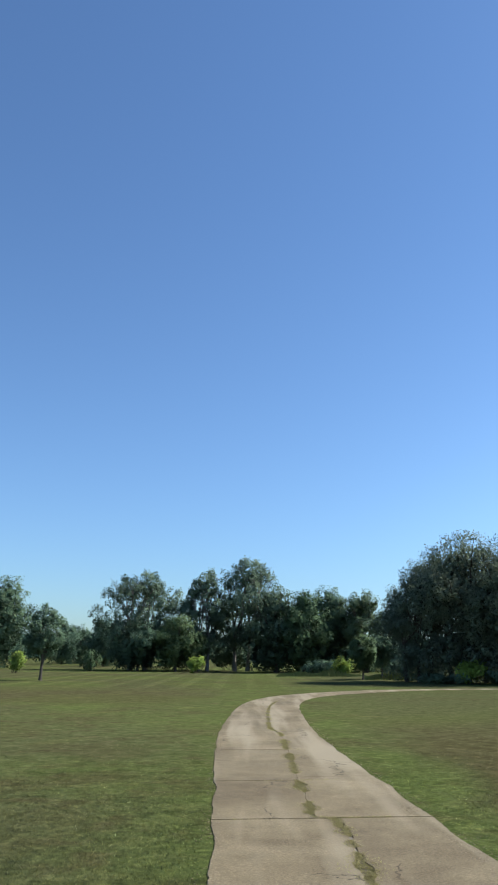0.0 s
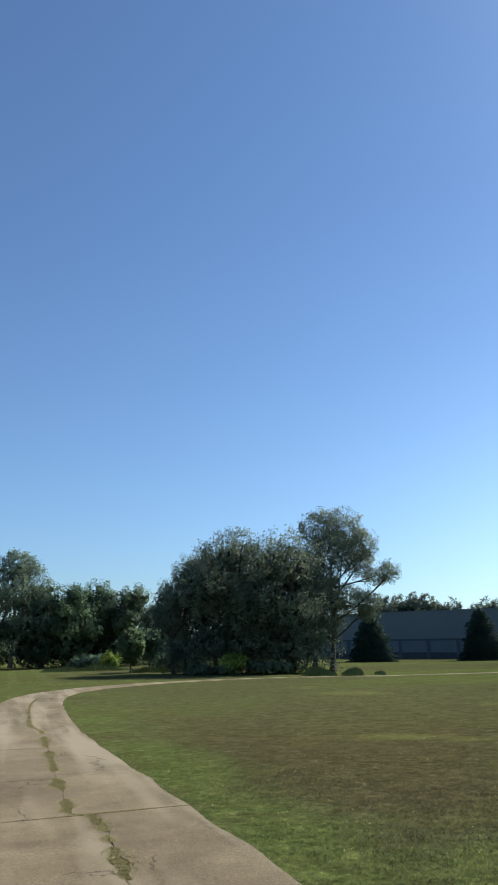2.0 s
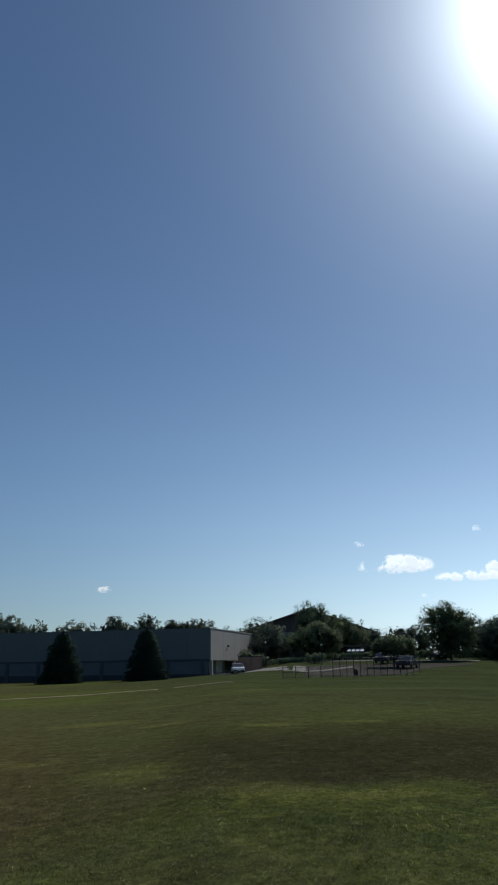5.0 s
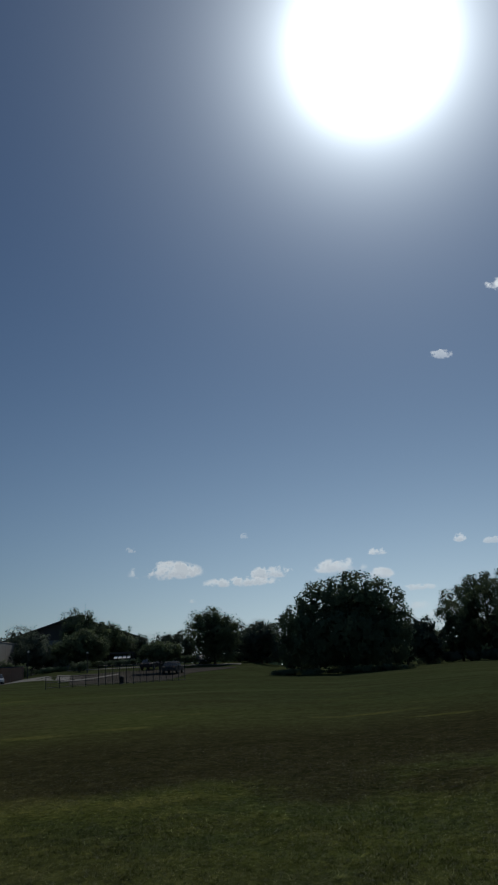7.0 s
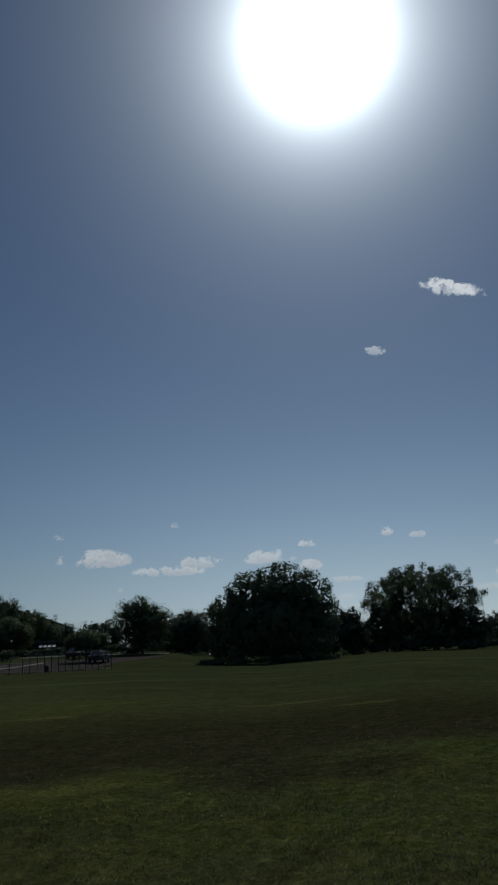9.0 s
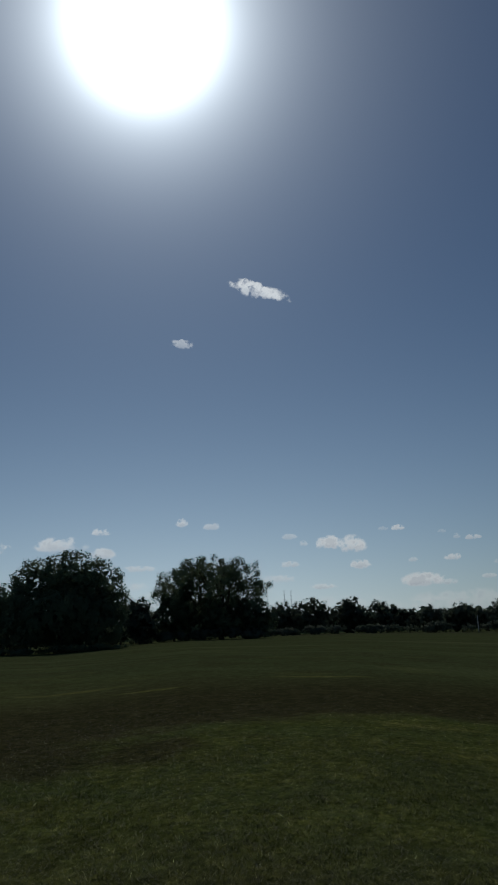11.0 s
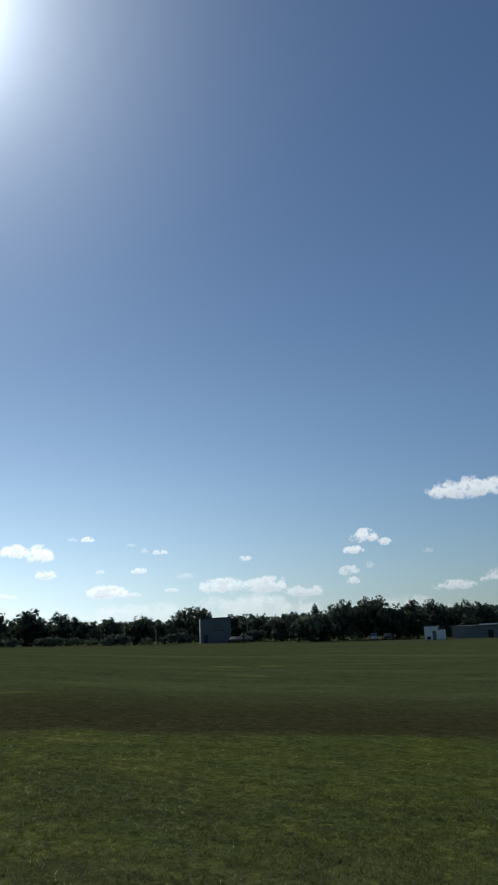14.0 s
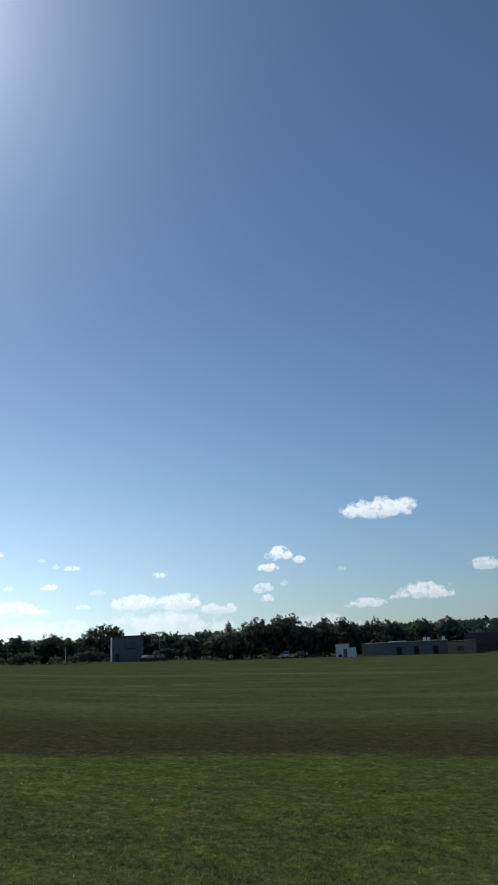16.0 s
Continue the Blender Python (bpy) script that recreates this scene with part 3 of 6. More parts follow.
def build_tree(name, az, r, w, h, lobes, leaf, label, category="tree", n=6000, size=0.4, clump=0.4, trunks=1, bark=None, seed=0,
               limbs=6, droop=0.0, inner=0.55, group="", lean=0.0, sides=8, core=0.16, bunch=20):
    rng = np.random.default_rng(seed)
    top = thing(name, on_ground(az, r), label, category, group)
    bark = bark or M_BARK
    thick = max(0.07, h * 0.024)
    lob = sorted(lobes, key=lambda q: -q[2])
    for k in range(trunks):
        x0 = (k - (trunks - 1) / 2) * w * 0.16
        y0 = rng.uniform(-0.5, 0.5) if trunks > 1 else 0
        tip = (x0 * 1.6 + lean * w, y0, h * 0.72)
        pts = [(x0 + (tip[0] - x0) * q + math.sin(q * 5 + k) * 0.02 * h * q, y0 + math.cos(q * 4 + k) * 0.02 * h * q, -0.25 + (tip[2] + 0.25) * q) for q in np.linspace(0, 1, 8)]
        rad = [thick * (1.45 if q == 0 else 1.0) * (1 - 0.82 * q) / trunks ** 0.4 for q in np.linspace(0, 1, 8)]
        child("trunk", array_mesh("trunk", *tube_arrays(pts, rad, sides), smooth=True), bark, top)
        for j, lo in enumerate(lob[k::trunks][:limbs]):
            q0 = rng.uniform(0.3, 0.75)
            base = np.array(pts[int(q0 * 7)])
            end = np.array(lo[:3]) + rng.normal(size=3) * 0.15
            end[2] = max(end[2], base[2] + 0.05 * h)
            mid = base * 0.5 + end * 0.5 + np.array((0, 0, -0.06 * h)) + rng.normal(size=3) * 0.02 * h
            line = [base * (1 - q) ** 2 + 2 * mid * q * (1 - q) + end * q * q for q in np.linspace(0, 1, 6)]
            tubes = [tube_arrays(line, np.linspace(thick * 0.42, thick * 0.1, 6) / trunks ** 0.3, 5)]
            for _ in range(3):
                s0 = line[int(rng.integers(2, 6))]
                e0 = np.array(lo[:3]) + rng.normal(size=3) * np.array(lo[3:]) * 0.45
                tubes.append(tube_arrays([s0, s0 * 0.5 + e0 * 0.5 + rng.normal(size=3) * 0.1, e0], [thick * 0.16, thick * 0.1, thick * 0.04], 4))
            child("limb", array_mesh("limb", *join_arrays(tubes)), bark, top)
    pts, out = crown_points(rng, lobes, n, bunch, clump, inner)
    keep = pts[:, 2] > 0.1
    sprays = [leaf_arrays(rng, pts[keep], size, out[keep], droop)]
    faced = [leaf_ways(sprays[0][0], out[keep], pts[keep] - np.array((0, 0, h * 0.45)), 0.4 if r < 140 else 0.15)]
    if core:
        deep, far = crown_points(rng, lobes, int(n * core), 6, clump, 0.1)
        deep = deep[deep[:, 2] > 0.4]
        far = far[: len(deep)]
        pull = np.array((0, 0, h * 0.5))
        sprays.append(leaf_arrays(rng, pull + (deep - pull) * 0.86, size * 2.4, far, droop))
        faced.append(leaf_ways(sprays[1][0], far, deep - np.array((0, 0, h * 0.45)), 0.4 if r < 140 else 0.15))
    child("crown", face_ways(array_mesh("crown", *join_arrays(sprays)), np.vstack(faced)), leaf, top)
    return top


def sized(az0, az1, r, top_el):
    """Middle bearing, width and height of a thing between two bearings that rises to an elevation."""
    az = (az0 + az1) / 2
    x, y = polar(az, r)
    return az, r * radians(az1 - az0), EYE + r * math.tan(radians(top_el)) - height(x, y)


# ---------------------------------------------------------------- ground
def build_ground():
    radii = [0.0] + list(np.geomspace(0.6, 4600, 150))
    step = 180
    v, f = [(0, 0, 0)], []
    for r in radii[1:]:
        for k in range(step):
            a = 2 * math.pi * k / step
            x, y = r * math.sin(a), r * math.cos(a)
            far = max(0.0, min(1.0, (r - 260) / 300))
            z = height(x, y) * (1 - far) - 1.0 * far
            v.append((x, y, z))
    me = bpy.data.meshes.new("ground")
    for k in range(step):
        f.append((0, 1 + (k + 1) % step, 1 + k))
    for i in range(len(radii) - 2):
        for k in range(step):
            a, b = 1 + i * step + k, 1 + i * step + (k + 1) % step
            f.append((a, b, b + step, a + step))
    me.from_pydata(v, [], f)
    me.update()
    for p in me.polygons:
        p.use_smooth = True
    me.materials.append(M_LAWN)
    ob = new("ground", me)
    if me.polygons[0].normal.z < 0:
        me.flip_normals()
    return tagged(ob, "mown lawn with green, yellow and dry brown patches", "lawn", kind="structure")


build_ground()

# centre line of the old concrete path: straight, then a bend to the right across the lawn
PATH = [(0.97, 2.0), (0.945, 6.6), (0.86, 9.2), (0.81, 11.1), (0.70, 14.2), (0.59, 19.7), (0.72, 25.8), (1.03, 32.3), (1.7, 37.2), (3.0, 41.2), (5.6, 45.0), (9.8, 48.6),
        (15.8, 50.6), (24.5, 50.0), (31.5, 48.6), (38.6, 47.0), (46.0, 44.0)]
PATH_W = 2.42


def path_line():
    """Points every 0.25 m along the path's smoothed centre line, with their direction."""
    p = np.array(PATH)
    out = []
    for i in range(len(p) - 1):
        p0, p1, p2, p3 = p[max(i - 1, 0)], p[i], p[i + 1], p[min(i + 2, len(p) - 1)]
        m = max(2, int(np.linalg.norm(p2 - p1) / 0.25))
        for q in np.linspace(0, 1, m, endpoint=False):
            out.append(0.5 * (2 * p1 + (p2 - p0) * q + (2 * p0 - 5 * p1 + 4 * p2 - p3) * q * q + (3 * p1 - p0 - 3 * p2 + p3) * q ** 3))
    return np.array(out)


LINE = path_line()
LINE_S = np.concatenate([[0], np.cumsum(np.linalg.norm(np.diff(LINE, axis=0), axis=1))])


def path_point(s, off):
    """The place s metres along the path and off metres to its right; negative s lies behind the viewpoint."""
    if s < 0.4:
        return LINE[0][0] + off - 0.005 * s, LINE[0][1] + s
    x, y = np.interp(s, LINE_S, LINE[:, 0]), np.interp(s, LINE_S, LINE[:, 1])
    x2, y2 = np.interp(s + 0.4, LINE_S, LINE[:, 0]), np.interp(s + 0.4, LINE_S, LINE[:, 1])
    x1, y1 = np.interp(s - 0.4, LINE_S, LINE[:, 0]), np.interp(s - 0.4, LINE_S, LINE[:, 1])
    dx, dy = x2 - x1, y2 - y1
    n = math.hypot(dx, dy) + 1e-9
    return x + dy / n * off, y - dx / n * off


# the long crack: metres along the path, and metres right of its middle
CRACK_S = [0, 4.6, 6.0, 6.8, 7.2, 7.25, 8.7, 9.7, 10.9, 13.1, 17.9, 19.5, 24, 40]
CRACK_O = [0.0, 0.04, 0.12, 0.15, 0.12, -0.08, -0.03, 0.0, 0.06, 0.19, 0.33, 0.1, 0.05, 0.0]


def half_width(s):
    """Half the width of the path that the turf leaves bare: far along, it has grown in from both sides."""
    return PATH_W / 2 * float(np.interp(s, (44, 56), (1.0, 0.5)))


def build_path():
    rng = random.Random(5)
    end = LINE_S[-1] - 0.5
    # bed of soil and crumbled stone under the slabs
    bm = bmesh.new()
    prev = None
    for s in np.arange(-14.0, end, 0.3):
        row = []
        for q in (-1, -0.5, 0, 0.5, 1):
            off = q * (half_width(s) + 0.03) + (noise.noise((s * 1.7, q * 3, 0)) * 0.06 if abs(q) == 1 else 0)
            x, y = path_point(s, off)
            row.append(bm.verts.new((x, y, height(x, y) + (0.003 if abs(q) < 1 else -0.01))))
        if prev:
            for k in range(4):
                bm.faces.new((prev[k], prev[k + 1], row[k + 1], row[k]))
        prev = row
    me = bpy.data.meshes.new("path")
    bm.normal_update()
    bm.to_mesh(me)
    bm.free()
    me.materials.append(M_SOIL)
    path = tagged(new("path", me), "cracked old concrete path with weeds in the joints", "path", kind="structure")

    def crack(s):
        """Where the long crack runs, right of the middle of the path."""
        return float(np.interp(s, CRACK_S, CRACK_O)) + 0.035 * noise.noise((s * 2.6, 1.2, 0)) + 0.02 * noise.noise((s * 8.0, 2.2, 0))

    left = [-13.9, -10.4, -7.0, -3.4, 0.0, 3.6, 7.2, 10.1, 14.35, 18.9, 22.8, 26.6]
    right = [-13.9, -10.4, -7.0, -3.4, 0.0, 3.6, 7.2, 10.45, 14.35, 18.4, 22.8, 26.6]
    while left[-1] < end - 4:
        left.append(left[-1] + 4.0)
        right.append(left[-1] + rng.uniform(-0.3, 0.3))
    for side, joints in ((-1, left), (1, right)):
        for s0, s1 in zip(joints, joints[1:]):
            gap = rng.uniform(0.012, 0.028)
            a, b = s0 + gap, s1 - gap
            steps = max(6, int((b - a) / (0.07 if a < 20 else 0.2)))
            ss = np.linspace(a, b, steps)

            def edge(s):
                return side * half_width(s) + 0.05 * noise.noise((s * 0.9, side * 7, 0)) + 0.016 * noise.noise((s * 4.0, side * 3, 0)) + 0.012 * noise.noise((s * 11.0, side * 5, 0))

            def inner(s):
                wide = max(0, noise.noise((s * 1.1, 9.0, 0)) + 0.24)
                open_up = 0.002 + 0.20 * wide * (0.3 + abs(noise.noise((s * 4.3, side * 4.0, 0)))) + 0.05 * max(0, noise.noise((s * 9.0, side * 6.0, 0))) * min(1, wide * 6)
                return crack(s) + side * open_up

            outline = [(s, edge(s)) for s in ss] + [(b, edge(b) * 0.5 + inner(b) * 0.5)] + [(s, inner(s)) for s in ss[::-1]] + [(a, edge(a) * 0.5 + inner(a) * 0.5)]
            mid_s, mid_o = (a + b) / 2, (edge(mid_s := (a + b) / 2) + inner(mid_s)) / 2
            tilt = rng.uniform(-0.0015, 0.0015)
            bm = bmesh.new()
            rings = []
            for shrink, dz in ((0.0, -0.03), (0.0, 0.009), (0.004, 0.012)):
                ring = []
                for s, o in outline:
                    o2 = o - math.copysign(shrink, o - mid_o)
                    s2 = s - math.copysign(min(shrink, abs(s - mid_s)), s - mid_s)
                    x, y = path_point(s2, o2)
                    ring.append(bm.verts.new((x, y, height(x, y) + dz + tilt * (s2 - mid_s))))
                rings.append(ring)
            n = len(outline)
            for r0, r1 in zip(rings, rings[1:]):
                for k in range(n):
                    bm.faces.new((r0[k], r0[(k + 1) % n], r1[(k + 1) % n], r1[k]))
            # top as strips across the slab
            top = rings[2]
            m = steps
            for k in range(m - 1):
                bm.faces.new((top[k], top[k + 1], top[2 * m - k - 1], top[2 * m - k]))
            bm.faces.new((top[m - 1], top[m], top[m + 1]))
            bm.faces.new((top[0], top[2 * m], top[2 * m + 1]))
            bmesh.ops.recalc_face_normals(bm, faces=bm.faces)
            part("slab", bm, M_CONCRETE, path)
    return path, crack, left


PATH_OB, crack_at, JOINTS = build_path()


def build_weeds():
    """Low weeds and moss along the long crack and the widest joint."""
    rng = np.random.default_rng(8)
    v, f = [], []
    spots = []
    for s in np.arange(1.0, 34.0, 0.012):
        d = noise.noise((s * 1.1, 9.0, 0)) + 0.3 * noise.noise((s * 3.1, 5.3, 0))
        if d > -0.12:
            for _ in range(7 if s < 20 else 4):
                spots.append((s + rng.normal() * 0.04, crack_at(s) + 0.05 * noise.noise((s * 6.0, 3.0, 0)) + rng.normal() * (0.030 + 0.11 * max(0, d))))
    for s0 in JOINTS[5:11]:
        for _ in range(260):
            o = rng.uniform(-1.0, 1.0)
            if noise.noise((s0, o * 1.4, 6)) > 0.12:
                spots.append((s0 + rng.normal() * 0.012, o))
    n = 0
    for s, o in spots:
        x, y = path_point(s, o)
        z = height(x, y) + 0.004
        for _ in range(3):
            a = rng.uniform(0, 2 * math.pi)
            h, w = rng.uniform(0.006, 0.022), rng.uniform(0.004, 0.010)
            lean = rng.normal(size=2) * 0.03
            dx, dy = math.cos(a) * w, math.sin(a) * w
            v += [(x - dx, y - dy, z), (x + dx, y + dy, z), (x + lean[0], y + lean[1], z + h)]
            f.append((n, n + 1, n + 2))
            n += 3
    me = array_mesh("weeds", np.array(v), np.array(f))
    face_ways(me, np.tile((0.0, -0.2, 1.0), (len(v), 1)) + rng.normal(size=(len(v), 3)) * 0.3)
    me.materials.append(L_WEED)
    tagged(new("weeds", me), "low yellow-green weeds growing in the path's cracks", "weeds", kind="stuff")


def build_turf():
    """Blades of the mown lawn near the viewpoint."""
    rng = np.random.default_rng(3)
    n = 400000
    r = 3.9 * (21.0 / 3.9) ** rng.uniform(0, 1, n)
    r = r[rng.uniform(0, 1, n) < np.clip((21 - r) / 12, 0, 1)]
    a = np.radians(rng.uniform(-24, 139, len(r)))
    # thinner blades round and behind the viewpoint
    r2 = 9.0 * np.sqrt(rng.uniform(0.002, 1, 40000))
    a2 = np.radians(rng.uniform(-180, 180, 40000))
    ahead = (a2 > math.radians(-24)) & (a2 < math.radians(139)) & (r2 > 3.9)
    r, a = np.concatenate([r, r2[~ahead]]), np.concatenate([a, a2[~ahead]])
    x, y = r * np.sin(a), r * np.cos(a)
    cx = np.interp(y, LINE[:160, 1], LINE[:160, 0])
    rag = 0.07 * np.sin(y * 3.1) + 0.05 * np.sin(y * 7.7 + 1)
    keep = ~((np.abs(x - cx) < PATH_W / 2 - 0.05 + 0.4 * rag) & (y > -12) & (y < 33))
    x, y, r, cx = x[keep], y[keep], r[keep], cx[keep]
    n = len(x)
    z = np.interp(np.degrees(np.arctan2(x, y)), GROUND_AZ, GROUND_Z) * (1 - np.exp(-r / 45)) / 0.9
    verge = np.clip((np.abs(x - cx) - PATH_W / 2) / 0.3, 0, 1)
    verge = np.where(y < 33, verge, 1.0)
    clumps = 1.0 + 0.35 * np.sin(x * 5.1 + 2.0 * np.sin(y * 3.3)) * np.sin(y * 4.7 + 1.7 * np.sin(x * 2.9)) + 0.25 * np.sin(x * 1.3 + 1.1 * np.sin(y * 0.9)) * np.sin(y * 1.7)
    vs, ways = [], []
    for _ in range(2):
        ang = rng.uniform(0, 2 * math.pi, n)
        w = (0.0012 + 0.00026 * r) * rng.uniform(0.6, 1.5, n)
        h = rng.uniform(0.006, 0.026, n) * clumps * (0.45 + 0.55 * verge) * np.clip(1.25 - r / 26, 0.3, 1)
        px, py = x + rng.normal(0, 0.03, n) * verge, y + rng.normal(0, 0.05, n)
        dx, dy = np.cos(ang) * w, np.sin(ang) * w
        lx, ly = rng.normal(0, 0.030, n), rng.normal(0, 0.030, n)
        tri = np.stack([np.stack([px - dx, py - dy, z - 0.005], 1), np.stack([px + dx, py + dy, z - 0.005], 1), np.stack([px + lx, py + ly, z + h], 1)], 1)
        vs.append(tri.reshape(-1, 3))
        ways.append(np.repeat(np.stack([-dy / w * 0.3 + lx * 5, dx / w * 0.3 + ly * 5, np.ones(n)], 1), 3, axis=0))
    v = np.vstack(vs)
    me = face_ways(array_mesh("turf", v, np.arange(len(v)).reshape(-1, 3)), np.vstack(ways))
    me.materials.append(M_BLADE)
    tagged(new("turf", me), "short mown grass blades, green and dry straw mixed", "grass", kind="stuff")


def build_pebbles():
    """Crumbled stone along both edges of the path."""
    rng = np.random.default_rng(12)
    v, f = [], []
    shape = np.array([(1, 0, 0), (0, 1, 0), (-1, 0, 0), (0, -1, 0), (0, 0, 1), (0, 0, -1)], dtype=float)
    tris = np.array([(0, 1, 4), (1, 2, 4), (2, 3, 4), (3, 0, 4), (1, 0, 5), (2, 1, 5), (3, 2, 5), (0, 3, 5)])
    for k in range(3200):
        side = 1 if rng.uniform() < 0.62 else -1
        s = 2.0 + 20.0 * rng.uniform() ** 1.5
        o = side * (PATH_W / 2 - 0.03 + 0.09 * rng.normal())
        if noise.noise((s * 0.8, side * 5.0, 1.0)) + 0.25 < 0.3 * rng.uniform():
            continue
        x, y = path_point(s, o)
        p = shape * rng.uniform(0.003, 0.009) * rng.uniform(0.6, 1.3, (6, 3)) * np.array((1, 1, 0.6)) + np.array((x, y, height(x, y) + 0.013))
        f.append(tris + 6 * len(v))
        v.append(p)
    me = array_mesh("pebbles", np.vstack(v), np.vstack(f))
    me.materials.append(M_GRAVEL)
    tagged(new("pebbles", me), "crumbled stones along the broken edge of the path", "gravel", kind="stuff")


build_weeds()
build_turf()
build_pebbles()


# ---------------------------------------------------------------- paved areas
def paved_strip(name, rows, label, mat, lift=0.03):
    """A paved sheet between two bearings; rows of bearing, near and far distance."""
    bm = bmesh.new()
    prev = None
    dense = []
    for (a0, n0, f0), (a1, n1, f1) in zip(rows, rows[1:]):
        k = max(2, int(abs(a1 - a0) / 0.7))
        dense += [(a0 + (a1 - a0) * q, n0 + (n1 - n0) * q, f0 + (f1 - f0) * q) for q in np.linspace(0, 1, k, endpoint=False)]
    dense.append(rows[-1])
    for az, near, far in dense:
        row = []
        for r in np.linspace(near, far, 10):
            x, y = polar(az, r)
            row.append(bm.verts.new((x, y, height(x, y) + lift)))
        if prev:
            for k in range(9):
                bm.faces.new((prev[k], row[k], row[k + 1], prev[k + 1]))
        prev = row
    ext = bmesh.ops.extrude_face_region(bm, geom=list(bm.faces))
    for v in [g for g in ext["geom"] if isinstance(g, bmesh.types.BMVert)]:
        v.co.z -= 0.15
    bmesh.ops.recalc_face_normals(bm, faces=bm.faces)
    me = bpy.data.meshes.new(name)
    bm.to_mesh(me)
    bm.free()
    me.materials.append(mat)
    return tagged(new(name, me), label, "pavement", kind="structure")


paved_strip("driveway", [(44.6, 119, 123), (47.0, 112, 122), (49.5, 100, 112), (52.0, 92, 106)], "pale sunlit driveway beside the warehouse", M_ROAD)
paved_strip("parking_lot", [(51.0, 84, 108), (55.0, 84, 112), (58.0, 86, 112), (59.6, 100, 112), (62.8, 109, 112)], "pale asphalt parking lot behind the fence", M_ASPHALT)
paved_strip("road", [(76.0, 158, 161), (86.0, 160, 163), (96.0, 166, 169), (106.0, 172, 175), (116.0, 170, 173), (133.0, 168, 171)], "narrow grey service road at the edge of the field", M_ASPHALT, 0.02)

paved_strip("back_road", [(49.5, 122, 125), (56.5, 123, 126), (63.2, 119, 123)], "pale service road behind the parking lot", M_ROAD)
paved_strip("footpath", [(50.2, 92, 94), (52.6, 97, 99.5), (54.4, 104, 107)], "pale curved footpath through the planting", M_ROAD, 0.05)

# ---------------------------------------------------------------- woods
LOOK = {
    "b": (L_BROAD, "dark green broadleaf tree at the edge of the lawn", 0.02, 12, (0.30, 0.48), 4),
    "f": (L_FAR, "dark green broadleaf tree in the far tree line", 0.02, 12, (0.30, 0.48), 4),
    "h": (L_DARK, "rounded dark tree beside the parking lot", 0.06, 12, (0.34, 0.5), 4),
    "k": (L_DARK, "rounded olive-green tree beside the parking lot", 0.10, 14, (0.34, 0.5), 5),
    "r": (L_DARK, "small round-headed tree on a bare trunk in the lot", 0.46, 10, (0.36, 0.5), 3),
    "c": (L_COTTON, "tall cottonwood tree with pale grey-green clumped foliage", 0.18, 26, (0.18, 0.32), 5),
    "g": (L_GREEN, "rounded mid-green maple tree with a full crown", 0.05, 12, (0.32, 0.5), 4),
    "d": (L_DARK, "dense dark green oak tree with foliage to the ground", 0.0, 12, (0.32, 0.5), 5),
}


def grove(rows, group, seed, amount, size, clump):
    for i, (a0, a1, r, top, style) in enumerate(rows):
        az, w, h = sized(a0, a1, r, top)
        leaf, label, low, count, rad, skirt = LOOK[style]
        rng = np.random.default_rng(seed + i)
        w *= 1.7 if seed == 200 else 1.25 if r < 140 else 1.4
        lobes = round_lobes(rng, w, h * low, h, count, rad, rng.uniform(-0.25, 0.25), skirt)
        build_tree("cottonwood_tree" if style == "c" else "oak_tree" if style == "d" else "maple_tree" if style == "g" else "broadleaf_tree", az, r, w, h, lobes, leaf, label, "tree",
                   int(amount * (1.7 if style in "hkr" else 1.0) * (0.5 + w * h / 110)), size, clump, 2 if style == "c" else 1, M_BARK_PALE if style == "c" else M_BARK, seed + i, 6, 0, 0.66 if style == "c" else 0.84, group, core=0.05 if style == "c" else 0.2, bunch=40 if style == "c" else 22)


grove([(-19.9, -15.4, 112, 4.90, "b"), (-13.8, -12.1, 150, 1.73, "b"), (-12.5, -10.8, 160, 1.84, "b"), (-11.1, -9.0, 135, 2.20, "b"), (-10.4, -5.0, 108, 5.78, "c"),
       (-9.4, -5.9, 104, 2.25, "b"), (-6.5, -3.4, 103, 2.59, "g"), (-4.6, -1.4, 107, 5.74, "c"), (-2.5, 2.1, 109, 6.80, "c"), (0.2, 4.5, 103, 4.60, "d"),
       (2.7, 6.0, 101, 4.30, "g"), (4.7, 7.8, 106, 4.81, "b"), (7.1, 10.5, 104, 4.58, "d"), (10.4, 12.6, 112, 2.94, "b")], "trees of the wood behind the lawn", 100, 10500, 0.275, 0.34)
grove([(25.7, 27.9, 165, 3.4, "f"), (27.5, 30.5, 168, 3.72, "f"), (30.6, 32.9, 170, 3.3, "f"), (32.9, 35.5, 172, 3.3, "f"), (35.9, 38.2, 168, 3.5, "f"),
       (38.1, 40.2, 168, 3.7, "f"), (40.6, 41.9, 170, 3.35, "f"), (42.0, 45.1, 172, 3.5, "f")], "trees behind the warehouse", 200, 4500, 0.5, 0.40)
grove([(45.5, 49.0, 150, 3.46, "f"), (47.6, 50.2, 140, 2.75, "f"), (45.3, 47.4, 190, 2.71, "f"), (50.7, 53.4, 150, 4.46, "h"), (52.5, 55.2, 148, 3.45, "h"),
       (49.9, 53.3, 128, 3.02, "k"), (55.0, 57.2, 165, 2.59, "f"), (56.8, 59.8, 170, 2.78, "f"), (56.2, 58.5, 104, 1.89, "r"), (59.7, 62.9, 122, 4.31, "h"),
       (62.9, 65.4, 150, 2.92, "f"), (63.7, 66.4, 150, 3.20, "f"), (61.8, 64.3, 165, 3.22, "f")], "trees round the parking lot", 300, 7000, 0.28, 0.36)
